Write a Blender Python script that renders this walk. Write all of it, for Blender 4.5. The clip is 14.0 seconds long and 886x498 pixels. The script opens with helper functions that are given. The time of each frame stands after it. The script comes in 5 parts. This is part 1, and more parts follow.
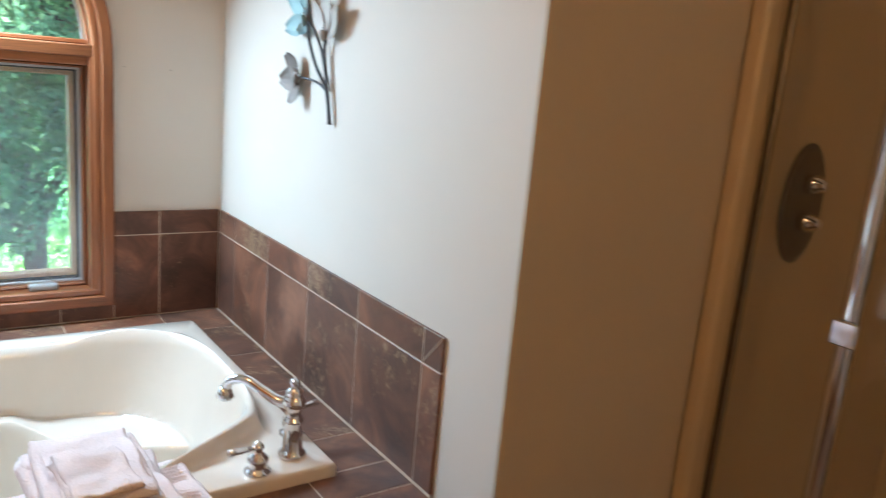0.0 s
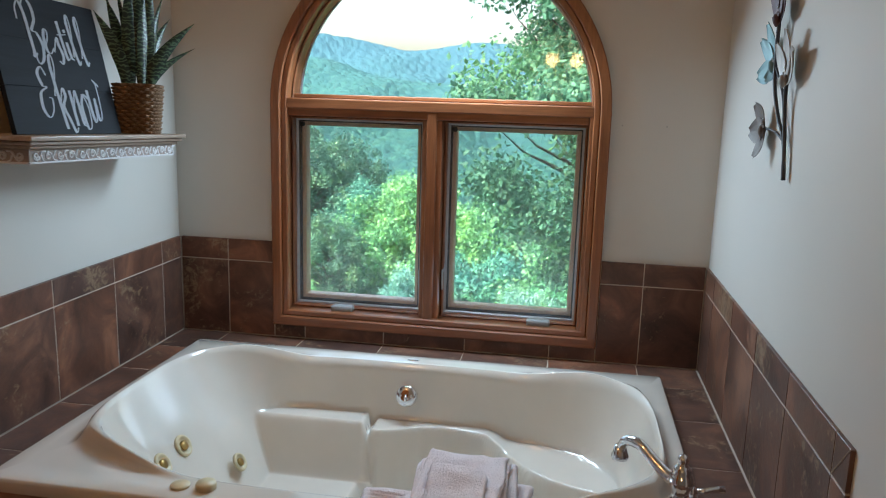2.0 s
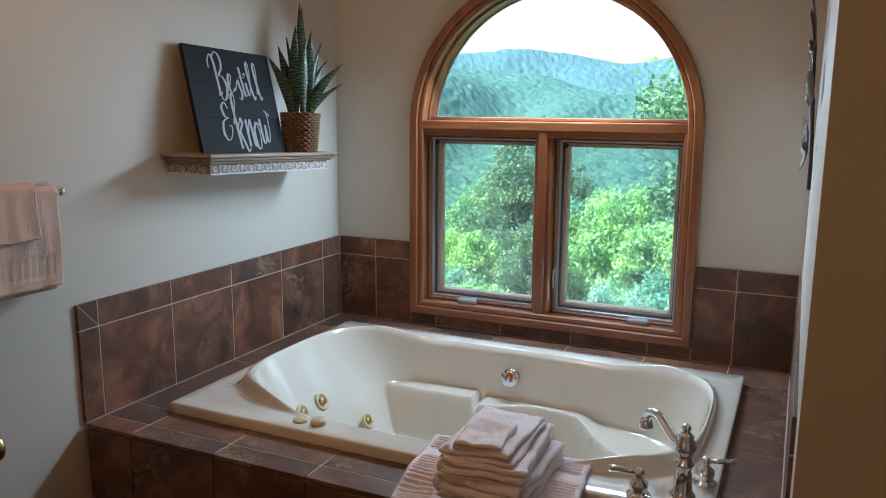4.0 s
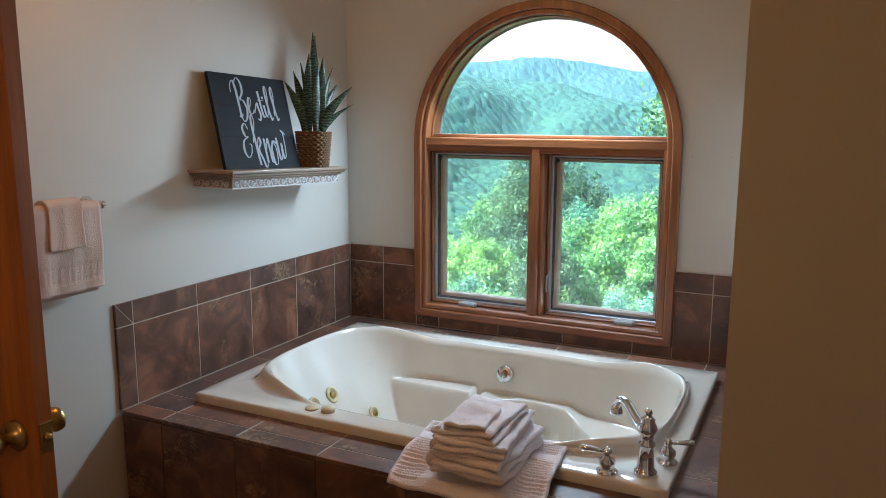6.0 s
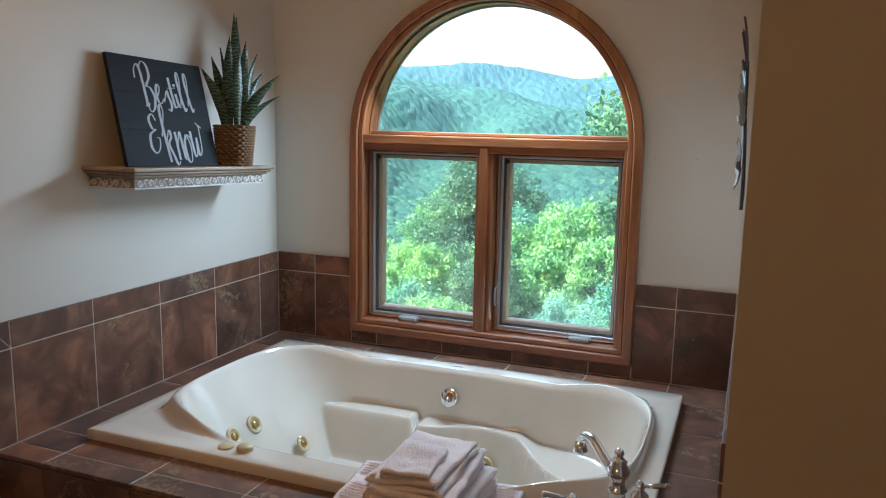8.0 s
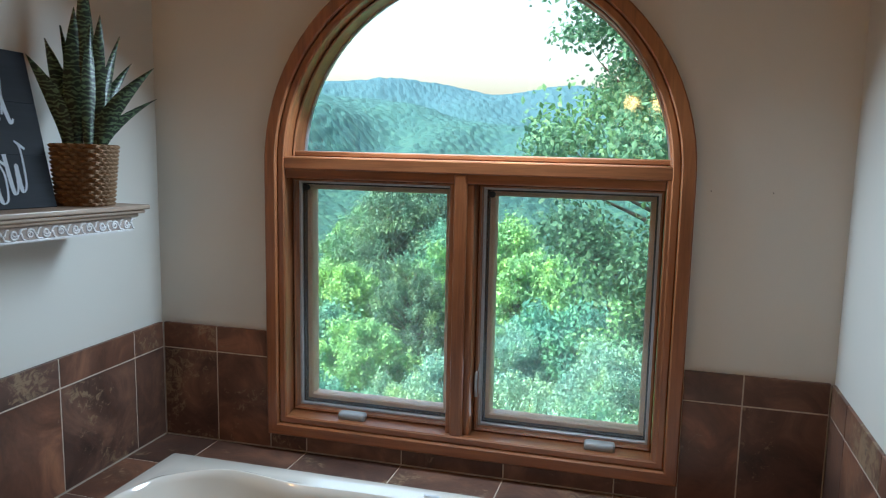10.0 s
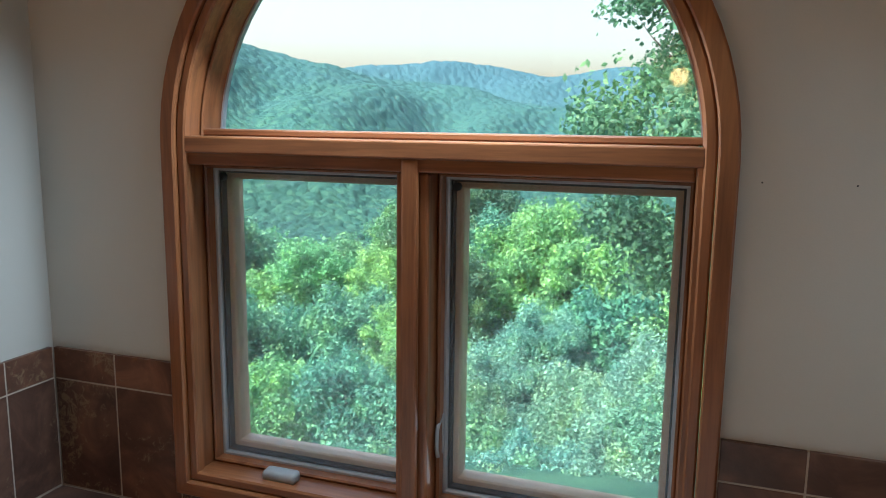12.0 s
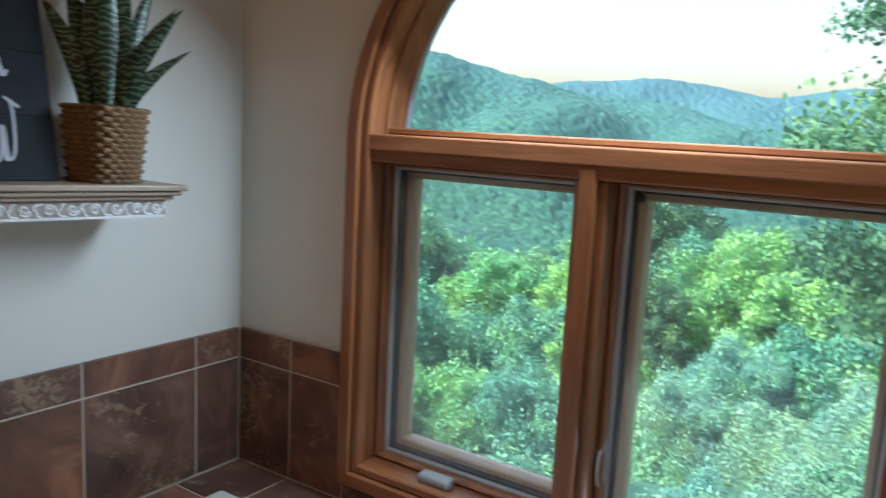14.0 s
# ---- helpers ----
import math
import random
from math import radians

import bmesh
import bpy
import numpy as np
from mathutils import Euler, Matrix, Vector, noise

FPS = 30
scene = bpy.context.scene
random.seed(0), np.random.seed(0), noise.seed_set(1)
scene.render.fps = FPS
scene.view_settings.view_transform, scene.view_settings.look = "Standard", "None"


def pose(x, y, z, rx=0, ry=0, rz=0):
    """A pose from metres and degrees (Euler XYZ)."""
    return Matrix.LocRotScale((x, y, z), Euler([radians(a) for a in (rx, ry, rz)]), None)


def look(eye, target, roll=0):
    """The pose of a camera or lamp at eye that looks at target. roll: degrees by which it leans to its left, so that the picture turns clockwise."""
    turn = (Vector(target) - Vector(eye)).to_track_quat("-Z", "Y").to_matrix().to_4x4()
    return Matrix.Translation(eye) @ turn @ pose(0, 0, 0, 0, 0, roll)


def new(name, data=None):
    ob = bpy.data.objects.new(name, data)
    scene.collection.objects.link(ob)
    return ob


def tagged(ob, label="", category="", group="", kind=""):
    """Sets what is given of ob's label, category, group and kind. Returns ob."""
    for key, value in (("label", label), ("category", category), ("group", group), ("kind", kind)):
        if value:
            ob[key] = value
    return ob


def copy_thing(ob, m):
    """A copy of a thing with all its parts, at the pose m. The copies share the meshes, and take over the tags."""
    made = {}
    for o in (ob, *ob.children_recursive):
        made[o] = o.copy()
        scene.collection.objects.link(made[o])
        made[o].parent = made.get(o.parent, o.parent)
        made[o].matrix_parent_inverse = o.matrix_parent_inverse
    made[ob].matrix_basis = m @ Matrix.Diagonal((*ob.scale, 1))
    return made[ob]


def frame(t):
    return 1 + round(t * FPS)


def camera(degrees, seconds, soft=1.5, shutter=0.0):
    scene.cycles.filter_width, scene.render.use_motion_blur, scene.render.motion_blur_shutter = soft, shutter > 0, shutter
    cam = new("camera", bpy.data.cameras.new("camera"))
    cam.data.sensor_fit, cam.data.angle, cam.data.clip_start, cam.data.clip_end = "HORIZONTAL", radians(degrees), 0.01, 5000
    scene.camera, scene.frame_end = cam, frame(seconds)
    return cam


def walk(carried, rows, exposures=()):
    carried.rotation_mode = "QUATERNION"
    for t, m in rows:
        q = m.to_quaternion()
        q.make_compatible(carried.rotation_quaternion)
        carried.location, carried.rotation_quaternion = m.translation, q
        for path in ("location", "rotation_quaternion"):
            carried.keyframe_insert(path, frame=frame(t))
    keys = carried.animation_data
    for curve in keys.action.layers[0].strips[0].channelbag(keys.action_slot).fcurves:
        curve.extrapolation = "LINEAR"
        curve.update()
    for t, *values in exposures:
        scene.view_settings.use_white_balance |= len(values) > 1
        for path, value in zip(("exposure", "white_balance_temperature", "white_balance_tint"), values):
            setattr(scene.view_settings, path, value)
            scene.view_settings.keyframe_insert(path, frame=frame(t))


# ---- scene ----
cam = camera(59.7, 14.0, soft=0.95, shutter=0.3)

PATH = [
    (0, (1.009, -2.621, 1.443), (2.139, -1.031, 1.001), 5.1),
    (0.5, (1.139, -2.514, 1.481), (1.827, -0.685, 1.051), 4.1),
    (1, (1.234, -2.504, 1.469), (1.34, -0.537, 1.124), 4.4),
    (1.5, (1.329, -2.555, 1.456), (1.182, -0.591, 1.11), 4.5),
    (2, (1.424, -2.655, 1.453), (1.113, -0.718, 1.066), 1.7),
    (2.5, (1.541, -2.763, 1.477), (1.083, -0.864, 1.05), 0.6),
    (3, (1.673, -2.792, 1.471), (0.978, -0.963, 1.059), 2.2),
    (5.5, (2.029, -3.149, 1.52), (1.165, -1.376, 1.189), 0.1),
    (6, (2.048, -3.148, 1.526), (1.181, -1.377, 1.188), 0.2),
    (6.5, (2.06, -3.13, 1.521), (1.219, -1.348, 1.18), 0.3),
    (7, (2.057, -3.113, 1.518), (1.247, -1.317, 1.174), 0.6),
    (7.5, (2.013, -3.052, 1.506), (1.242, -1.238, 1.168), 0.9),
    (8, (1.912, -2.854, 1.492), (1.186, -1.019, 1.166), 1.1),
    (8.5, (1.784, -2.635, 1.497), (1.102, -0.78, 1.189), 1.1),
    (9, (1.63, -2.423, 1.506), (1.04, -0.532, 1.229), 0.8),
    (11.5, (1.417, -1.529, 1.474), (0.904, 0.379, 1.167), 1.1),
    (12, (1.518, -1.408, 1.474), (0.857, 0.451, 1.145), 0.7),
    (12.5, (1.577, -1.353, 1.462), (0.853, 0.479, 1.114), 0.2),
    (13, (1.604, -1.34, 1.439), (0.866, 0.484, 1.082), 0.8),
    (13.5, (1.592, -1.338, 1.437), (0.775, 0.455, 1.092), 1.6),
    (14, (1.531, -1.335, 1.452), (0.425, 0.302, 1.145), 2.9),
]
walk(cam, [(t, look(eye, target, roll)) for t, eye, target, roll in PATH], [(0.0, 2.9), (0.5, 2.25), (1.0, 1.8), (3.0, 1.85), (6.0, 2.12), (9.0, 1.88), (11.5, 1.5), (13.5, 1.45), (14.0, 1.6)])

# ---- world, sun, large lights ----
SUN_ELEV, SUN_AZ = 52.0, 232.0
world = bpy.data.worlds.new("world")
scene.world = world
world.use_nodes = True
wn = world.node_tree
sky = wn.nodes.new("ShaderNodeTexSky")
sky.sky_type, sky.sun_disc = "NISHITA", False
sky.sun_elevation, sky.sun_rotation = radians(SUN_ELEV), radians(SUN_AZ)
sky.dust_density, sky.air_density = 4.0, 1.2
wn.links.new(sky.outputs[0], wn.nodes["Background"].inputs[0])
wn.nodes["Background"].inputs[1].default_value = 0.15


def lamp(name, kind, power, colour, m, size=0.1, size_y=0.0, angle=0.0):
    data = bpy.data.lights.new(name, kind)
    data.energy, data.color = power, colour
    if kind == "AREA":
        data.size = size
        if size_y:
            data.shape, data.size_y = "RECTANGLE", size_y
    elif kind == "SUN":
        data.angle = angle
    else:
        data.shadow_soft_size = size
    ob = new(name, data)
    ob.matrix_world = m
    return ob


az, el = radians(SUN_AZ), radians(SUN_ELEV)
sun_dir = Vector((math.sin(az) * math.cos(el), math.cos(az) * math.cos(el), math.sin(el)))
lamp("sun", "SUN", 5.0, (1.0, 0.95, 0.87), look(sun_dir * 50, (0, 0, 0)), angle=radians(12))
lamp("window_light_low", "AREA", 0.5, (0.56, 0.79, 1.0), look((0.96, -0.03, 1.02), (0.96, -1, 0.80)), 0.98, 0.64)
lamp("window_light_arch", "AREA", 5.6, (0.58, 0.8, 1.0), look((0.96, -0.05, 1.66), (0.96, -0.62, 0.86)), 0.80, 0.16)
for x in (1.22, 1.43):
    lamp("vanity_light_bulb", "POINT", 0.45, (1.0, 0.6, 0.27), pose(x, -3.85, 1.78), 0.05)
# unseen lamp without a fitting, added to warm the upper west wall
lamp("west_wall_warm_fill", "POINT", 2.0, (1.0, 0.50, 0.17), pose(0.5, -1.85, 2.42), 0.09)


# ---- materials ----
def mat(name, rough=0.6, metal=0.0):
    m = bpy.data.materials.new(name)
    m.use_nodes = True
    b = m.node_tree.nodes["Principled BSDF"]
    b.inputs["Roughness"].default_value, b.inputs["Metallic"].default_value = rough, metal
    return m, m.node_tree, b


def node(nt, kind, **props):
    n = nt.nodes.new(kind)
    for k, v in props.items():
        n.inputs[k].default_value = v
    return n


def coords(nt, scale=(1, 1, 1), use="Object"):
    c = nt.nodes.new("ShaderNodeTexCoord")
    mp = nt.nodes.new("ShaderNodeMapping")
    mp.inputs["Scale"].default_value = scale
    nt.links.new(c.outputs[use], mp.inputs["Vector"])
    return mp.outputs["Vector"]


def noise_tex(nt, vec, scale, detail=5.0, rough=0.55, dist=0.0):
    n = node(nt, "ShaderNodeTexNoise", Scale=scale, Detail=detail, Roughness=rough, Distortion=dist)
    nt.links.new(vec, n.inputs["Vector"])
    return n.outputs["Fac"]


def ramp(nt, fac, stops):
    r = nt.nodes.new("ShaderNodeValToRGB")
    el_ = r.color_ramp.elements
    while len(el_) < len(stops):
        el_.new(0.5)
    for e, (p, c) in zip(el_, stops):
        e.position, e.color = p, (*c, 1)
    nt.links.new(fac, r.inputs["Fac"])
    return r.outputs["Color"]


def mix(nt, fac, a, b, blend="MIX"):
    n = nt.nodes.new("ShaderNodeMix")
    n.data_type, n.blend_type = "RGBA", blend
    for sock, v in ((n.inputs[0], fac), (n.inputs[6], a), (n.inputs[7], b)):
        if isinstance(v, (int, float)):
            sock.default_value = v
        elif isinstance(v, tuple):
            sock.default_value = (*v, 1)
        else:
            nt.links.new(v, sock)
    return n.outputs[2]


def bump(nt, b, height, strength=0.3, dist=0.01):
    n = node(nt, "ShaderNodeBump", Strength=strength, Distance=dist)
    nt.links.new(height, n.inputs["Height"])
    nt.links.new(n.outputs[0], b.inputs["Normal"])


def paint(name, colour, rough=0.65, grain=0.06):
    m, nt, b = mat(name, rough)
    v = coords(nt)
    big = noise_tex(nt, v, 1.3, 3)
    c2 = tuple(c * 0.93 for c in colour)
    nt.links.new(ramp(nt, big, [(0.3, colour), (0.75, c2)]), b.inputs["Base Color"])
    bump(nt, b, noise_tex(nt, v, 260, 3), grain, 0.004)
    return m


def wood(name, dark, light, axis=2, rough=0.35, scale=1.0):
    m, nt, b = mat(name, rough)
    s = [26 * scale, 26 * scale, 26 * scale]
    s[axis] = 1.6 * scale
    v = coords(nt, tuple(s))
    f = noise_tex(nt, v, 1.0, 6, 0.6, 0.6)
    fine = noise_tex(nt, v, 5.0, 4, 0.6)
    col = ramp(nt, f, [(0.3, dark), (0.5, tuple((a + c) / 2 for a, c in zip(dark, light))), (0.68, light)])
    col = mix(nt, 0.25, col, ramp(nt, fine, [(0.35, dark), (0.65, light)]))
    blot = noise_tex(nt, coords(nt), 3.0, 3)
    col = mix(nt, ramp(nt, blot, [(0.4, (0, 0, 0)), (0.8, (0.4, 0.4, 0.4))]), col, tuple(c * 0.7 for c in dark))
    nt.links.new(col, b.inputs["Base Color"])
    bump(nt, b, fine, 0.15, 0.002)
    b.inputs["Coat Weight"].default_value, b.inputs["Coat Roughness"].default_value = 0.25, 0.2
    return m


def plain(name, colour, rough=0.5, metal=0.0, bumpy=0.0, scale=60):
    m, nt, b = mat(name, rough, metal)
    v = coords(nt)
    f = noise_tex(nt, v, scale, 4)
    nt.links.new(ramp(nt, f, [(0.3, tuple(c * 0.88 for c in colour)), (0.7, colour)]), b.inputs["Base Color"])
    if bumpy:
        bump(nt, b, f, bumpy, 0.004)
    return m


def tile_material(name, dark, mid, light, rough=0.42):
    m, nt, b = mat(name, rough)
    info = nt.nodes.new("ShaderNodeObjectInfo")
    c = nt.nodes.new("ShaderNodeTexCoord")
    add = nt.nodes.new("ShaderNodeVectorMath")
    add.operation = "MULTIPLY_ADD"
    add.inputs[1].default_value = (1, 1, 1)
    comb = nt.nodes.new("ShaderNodeMath")
    comb.operation = "MULTIPLY"
    comb.inputs[1].default_value = 37.0
    nt.links.new(info.outputs["Random"], comb.inputs[0])
    nt.links.new(c.outputs["Object"], add.inputs[0])
    nt.links.new(comb.outputs[0], add.inputs[2])
    v = add.outputs[0]
    cloud = noise_tex(nt, v, 5.0, 5, 0.6, 1.4)
    col = ramp(nt, cloud, [(0.28, dark), (0.5, mid), (0.72, light)])
    tint = ramp(nt, info.outputs["Random"], [(0.0, (0.78, 0.8, 0.86)), (0.5, (1, 1, 1)), (1.0, (1.3, 1.08, 0.92))])
    col = mix(nt, 1.0, col, tint, "MULTIPLY")
    spots = noise_tex(nt, v, 42.0, 6, 0.75, 0.8)
    zone = noise_tex(nt, v, 4.0, 2, 0.5, 0.5)
    mul = nt.nodes.new("ShaderNodeMath")
    mul.operation = "MULTIPLY"
    nt.links.new(spots, mul.inputs[0])
    nt.links.new(zone, mul.inputs[1])
    fleck = ramp(nt, mul.outputs[0], [(0.325, (0, 0, 0)), (0.385, (0.65, 0.65, 0.65))])
    col = mix(nt, fleck, col, (0.33, 0.23, 0.14))
    nt.links.new(col, b.inputs["Base Color"])
    nt.links.new(ramp(nt, cloud, [(0.3, (0.34, 0.34, 0.34)), (0.7, (0.5, 0.5, 0.5))]), b.inputs["Roughness"])
    bump(nt, b, noise_tex(nt, v, 30, 6, 0.65, 0.5), 0.25, 0.004)
    return m


def glass_pane(name, haze=0.0, haze_colour=(0.8, 0.85, 0.85)):
    m, nt, b = mat(name)
    nt.nodes.remove(b)
    out = nt.nodes["Material Output"]
    tr = node(nt, "ShaderNodeBsdfTransparent")
    gl = node(nt, "ShaderNodeBsdfGlossy", Roughness=0.02)
    fr = node(nt, "ShaderNodeFresnel", IOR=1.45)
    mx = nt.nodes.new("ShaderNodeMixShader")
    nt.links.new(fr.outputs[0], mx.inputs[0])
    nt.links.new(tr.outputs[0], mx.inputs[1])
    nt.links.new(gl.outputs[0], mx.inputs[2])
    last = mx.outputs[0]
    if haze:
        df = nt.nodes.new("ShaderNodeBsdfDiffuse")
        df.inputs[0].default_value = (*haze_colour, 1)
        tl = nt.nodes.new("ShaderNodeBsdfTranslucent")
        tl.inputs[0].default_value = (*haze_colour, 1)
        ad = nt.nodes.new("ShaderNodeMixShader")
        nt.links.new(df.outputs[0], ad.inputs[1])
        nt.links.new(tl.outputs[0], ad.inputs[2])
        m2 = nt.nodes.new("ShaderNodeMixShader")
        dirt = noise_tex(nt, coords(nt), 7.0, 5, 0.6)
        r = nt.nodes.new("ShaderNodeMapRange")
        r.inputs["From Min"].default_value, r.inputs["From Max"].default_value = 0.3, 0.7
        r.inputs["To Min"].default_value, r.inputs["To Max"].default_value = haze * 0.7, haze * 1.3
        nt.links.new(dirt, r.inputs["Value"])
        nt.links.new(r.outputs[0], m2.inputs[0])
        nt.links.new(last, m2.inputs[1])
        nt.links.new(ad.outputs[0], m2.inputs[2])
        last = m2.outputs[0]
    nt.links.new(last, out.inputs["Surface"])
    return m


def leaf_material(name, dark, light, tint=0.38):
    m, nt, b = mat(name, 0.55)
    g = nt.nodes.new("ShaderNodeNewGeometry")
    col = ramp(nt, g.outputs["Random Per Island"], [(0.0, dark), (0.75, light), (1.0, tuple(c * 1.35 for c in light))])
    v = coords(nt)
    patch = ramp(nt, noise_tex(nt, v, 0.9, 3), [(0.32, (0.62, 0.72, 0.8)), (0.5, (1, 1, 1)), (0.68, (1.35, 1.18, 0.8))])
    col = mix(nt, 1.0, col, patch, "MULTIPLY")
    info = nt.nodes.new("ShaderNodeObjectInfo")
    t = ramp(nt, info.outputs["Random"], [(0.0, (0.75, 0.95, 1.05)), (0.5, (1, 1, 1)), (1.0, (1.15, 1.05, 0.85))])
    col = mix(nt, 1.0, col, t, "MULTIPLY")
    nt.links.new(col, b.inputs["Base Color"])
    b.inputs["Specular IOR Level"].default_value = 0.25
    out = nt.nodes["Material Output"]
    tl = nt.nodes.new("ShaderNodeBsdfTranslucent")
    nt.links.new(col, tl.inputs[0])
    mx = nt.nodes.new("ShaderNodeMixShader")
    mx.inputs[0].default_value = tint
    nt.links.new(b.outputs[0], mx.inputs[1])
    nt.links.new(tl.outputs[0], mx.inputs[2])
    nt.links.new(mx.outputs[0], out.inputs["Surface"])
    return m


def emitter(name, colour, strength):
    m, nt, b = mat(name)
    b.inputs["Emission Color"].default_value = (*colour, 1)
    b.inputs["Emission Strength"].default_value = strength
    b.inputs["Base Color"].default_value = (*colour, 1)
    return m


WALL = paint("wall_paint", (0.62, 0.585, 0.53))
CEIL = paint("ceiling_paint", (0.75, 0.73, 0.68))
# pier wall: weak warm lamplight put into the paint colour
PIER_DIM = paint("dim_warm_pier_paint", (0.50, 0.42, 0.33))
FLOOR = tile_material("floor_tile", (0.12, 0.08, 0.055), (0.17, 0.12, 0.085), (0.24, 0.17, 0.12))
TILE = tile_material("slate_tile", (0.056, 0.029, 0.021), (0.13, 0.062, 0.042), (0.27, 0.13, 0.08))
GROUT = plain("grout", (0.52, 0.43, 0.35), 0.9, bumpy=0.3)
WOODV = wood("stained_pine_upright", (0.14, 0.042, 0.015), (0.40, 0.142, 0.053), 2)
WOODH = wood("stained_pine_level", (0.14, 0.042, 0.015), (0.40, 0.142, 0.053), 0)
# pale sash pine, its colours raised to carry outdoor sunlight
SASHV = wood("sunlit_pale_pine_upright", (0.66, 0.4, 0.26), (0.86, 0.6, 0.43), 2)
SASHH = wood("sunlit_pale_pine_level", (0.75, 0.66, 0.56), (0.88, 0.82, 0.74), 0)
DOORM = wood("orange_pine_door", (0.28, 0.07, 0.012), (0.48, 0.15, 0.028), 2, 0.3)
ALU = plain("dull_aluminium", (0.5, 0.51, 0.53), 0.32, 0.3)
GREYP = plain("grey_plastic", (0.3, 0.3, 0.3), 0.35)
GASKET = plain("dark_gasket", (0.03, 0.03, 0.032), 0.6)
GLASS = glass_pane("window_glass", 0.012)
SCREEN = glass_pane("insect_screen_haze", 0.09, (0.6, 0.8, 0.92))
TUB = plain("cream_acrylic", (0.74, 0.68, 0.60), 0.08, 0.0, 0.0, 3)
TUB.node_tree.nodes["Principled BSDF"].inputs["Coat Weight"].default_value = 1.0
TUB.node_tree.nodes["Principled BSDF"].inputs["Coat Roughness"].default_value = 0.05
JET = plain("yellowed_plastic", (0.66, 0.55, 0.34), 0.35)
CHROME = plain("polished_chrome", (0.82, 0.82, 0.84), 0.07, 1.0, 0.0, 4)
BRASS = plain("aged_brass", (0.5, 0.34, 0.13), 0.28, 1.0, 0.1, 30)
TOWEL = plain("pale_pink_terry", (0.84, 0.74, 0.75), 0.95, 0.0, 1.0, 210)
TOWEL2 = plain("blush_terry", (0.74, 0.56, 0.48), 0.95, 0.0, 0.9, 330)
BLACKW = wood("black_stained_board", (0.003, 0.004, 0.006), (0.011, 0.014, 0.020), 0, 0.75)
BLACKW.node_tree.nodes["Principled BSDF"].inputs["Coat Weight"].default_value = 0.0
BLACKW.node_tree.nodes["Principled BSDF"].inputs["Specular IOR Level"].default_value = 0.3
WHITEP = plain("chalk_white_paint", (0.66, 0.68, 0.72), 0.7, 0, 0.2, 90)
SHELFW = wood("limed_oak", (0.2, 0.135, 0.09), (0.42, 0.31, 0.23), 1, 0.6)
CARVED = plain("whitewashed_plaster", (0.66, 0.63, 0.62), 0.75, 0, 0.4, 120)
CARVEBACK = plain("brown_recess", (0.33, 0.26, 0.22), 0.8, 0, 0.3, 80)
WICKER = plain("woven_seagrass", (0.21, 0.115, 0.055), 0.75, 0, 0.5, 150)
SOIL = plain("dark_soil", (0.04, 0.03, 0.02), 0.95, 0, 0.9, 120)
IRON = plain("dark_iron_wire", (0.06, 0.06, 0.065), 0.5, 0.6)
PET_PLUM = plain("plum_painted_tin", (0.09, 0.045, 0.05), 0.55, 0.3, 0.2, 60)
PET_GREY = plain("grey_painted_tin", (0.36, 0.32, 0.29), 0.55, 0.3, 0.2, 60)
PET_TEAL = plain("pale_teal_painted_tin", (0.17, 0.28, 0.29), 0.55, 0.3, 0.2, 60)
PET_TAUPE = plain("taupe_painted_tin", (0.14, 0.115, 0.10), 0.55, 0.3, 0.2, 60)
BARK = plain("bark", (0.06, 0.05, 0.045), 0.95, 0, 0.9, 14)
LEAF_NEAR = leaf_material("oak_leaves", (0.05, 0.17, 0.12), (0.10, 0.27, 0.17))
LEAF_BRIGHT = leaf_material("bright_leaves", (0.10, 0.31, 0.15), (0.24, 0.54, 0.24))
LEAF_MID = leaf_material("wood_leaves", (0.075, 0.25, 0.18), (0.17, 0.43, 0.29))
LEAF_SILVER = leaf_material("pale_leaves", (0.09, 0.28, 0.22), (0.23, 0.47, 0.37))
LEAF_PINE = leaf_material("pine_needles", (0.05, 0.16, 0.11), (0.13, 0.29, 0.20))
BULB = emitter("warm_bulb_glass", (1.0, 0.55, 0.18), 2.6)
ACRYL = paint("beige_acrylic", (0.5, 0.38, 0.24), 0.25, 0.0)
BRONZE = plain("dark_bronze", (0.1, 0.075, 0.05), 0.35, 0.8)


def hills_material():
    m, nt, b = mat("hazy_far_woods", 0.9)
    v = coords(nt)
    a = noise_tex(nt, v, 0.16, 6, 0.7)
    big = noise_tex(nt, v, 0.012, 4, 0.6)
    col = ramp(nt, a, [(0.34, (0.006, 0.035, 0.03)), (0.5, (0.018, 0.080, 0.056)), (0.64, (0.05, 0.145, 0.085))])
    col = mix(nt, ramp(nt, big, [(0.35, (0, 0, 0)), (0.7, (0.5, 0.5, 0.5))]), col, (0.018, 0.07, 0.08))
    # aerial haze painted into the woods' colour, bluer beyond the valley
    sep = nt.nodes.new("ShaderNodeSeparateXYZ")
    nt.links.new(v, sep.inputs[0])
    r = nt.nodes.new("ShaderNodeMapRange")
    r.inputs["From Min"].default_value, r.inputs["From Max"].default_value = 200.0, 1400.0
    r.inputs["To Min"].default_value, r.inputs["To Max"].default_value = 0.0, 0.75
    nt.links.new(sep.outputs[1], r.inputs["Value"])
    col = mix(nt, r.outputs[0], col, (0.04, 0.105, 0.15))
    nt.links.new(col, b.inputs["Base Color"])
    b.inputs["Specular IOR Level"].default_value = 0.1
    return m


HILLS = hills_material()


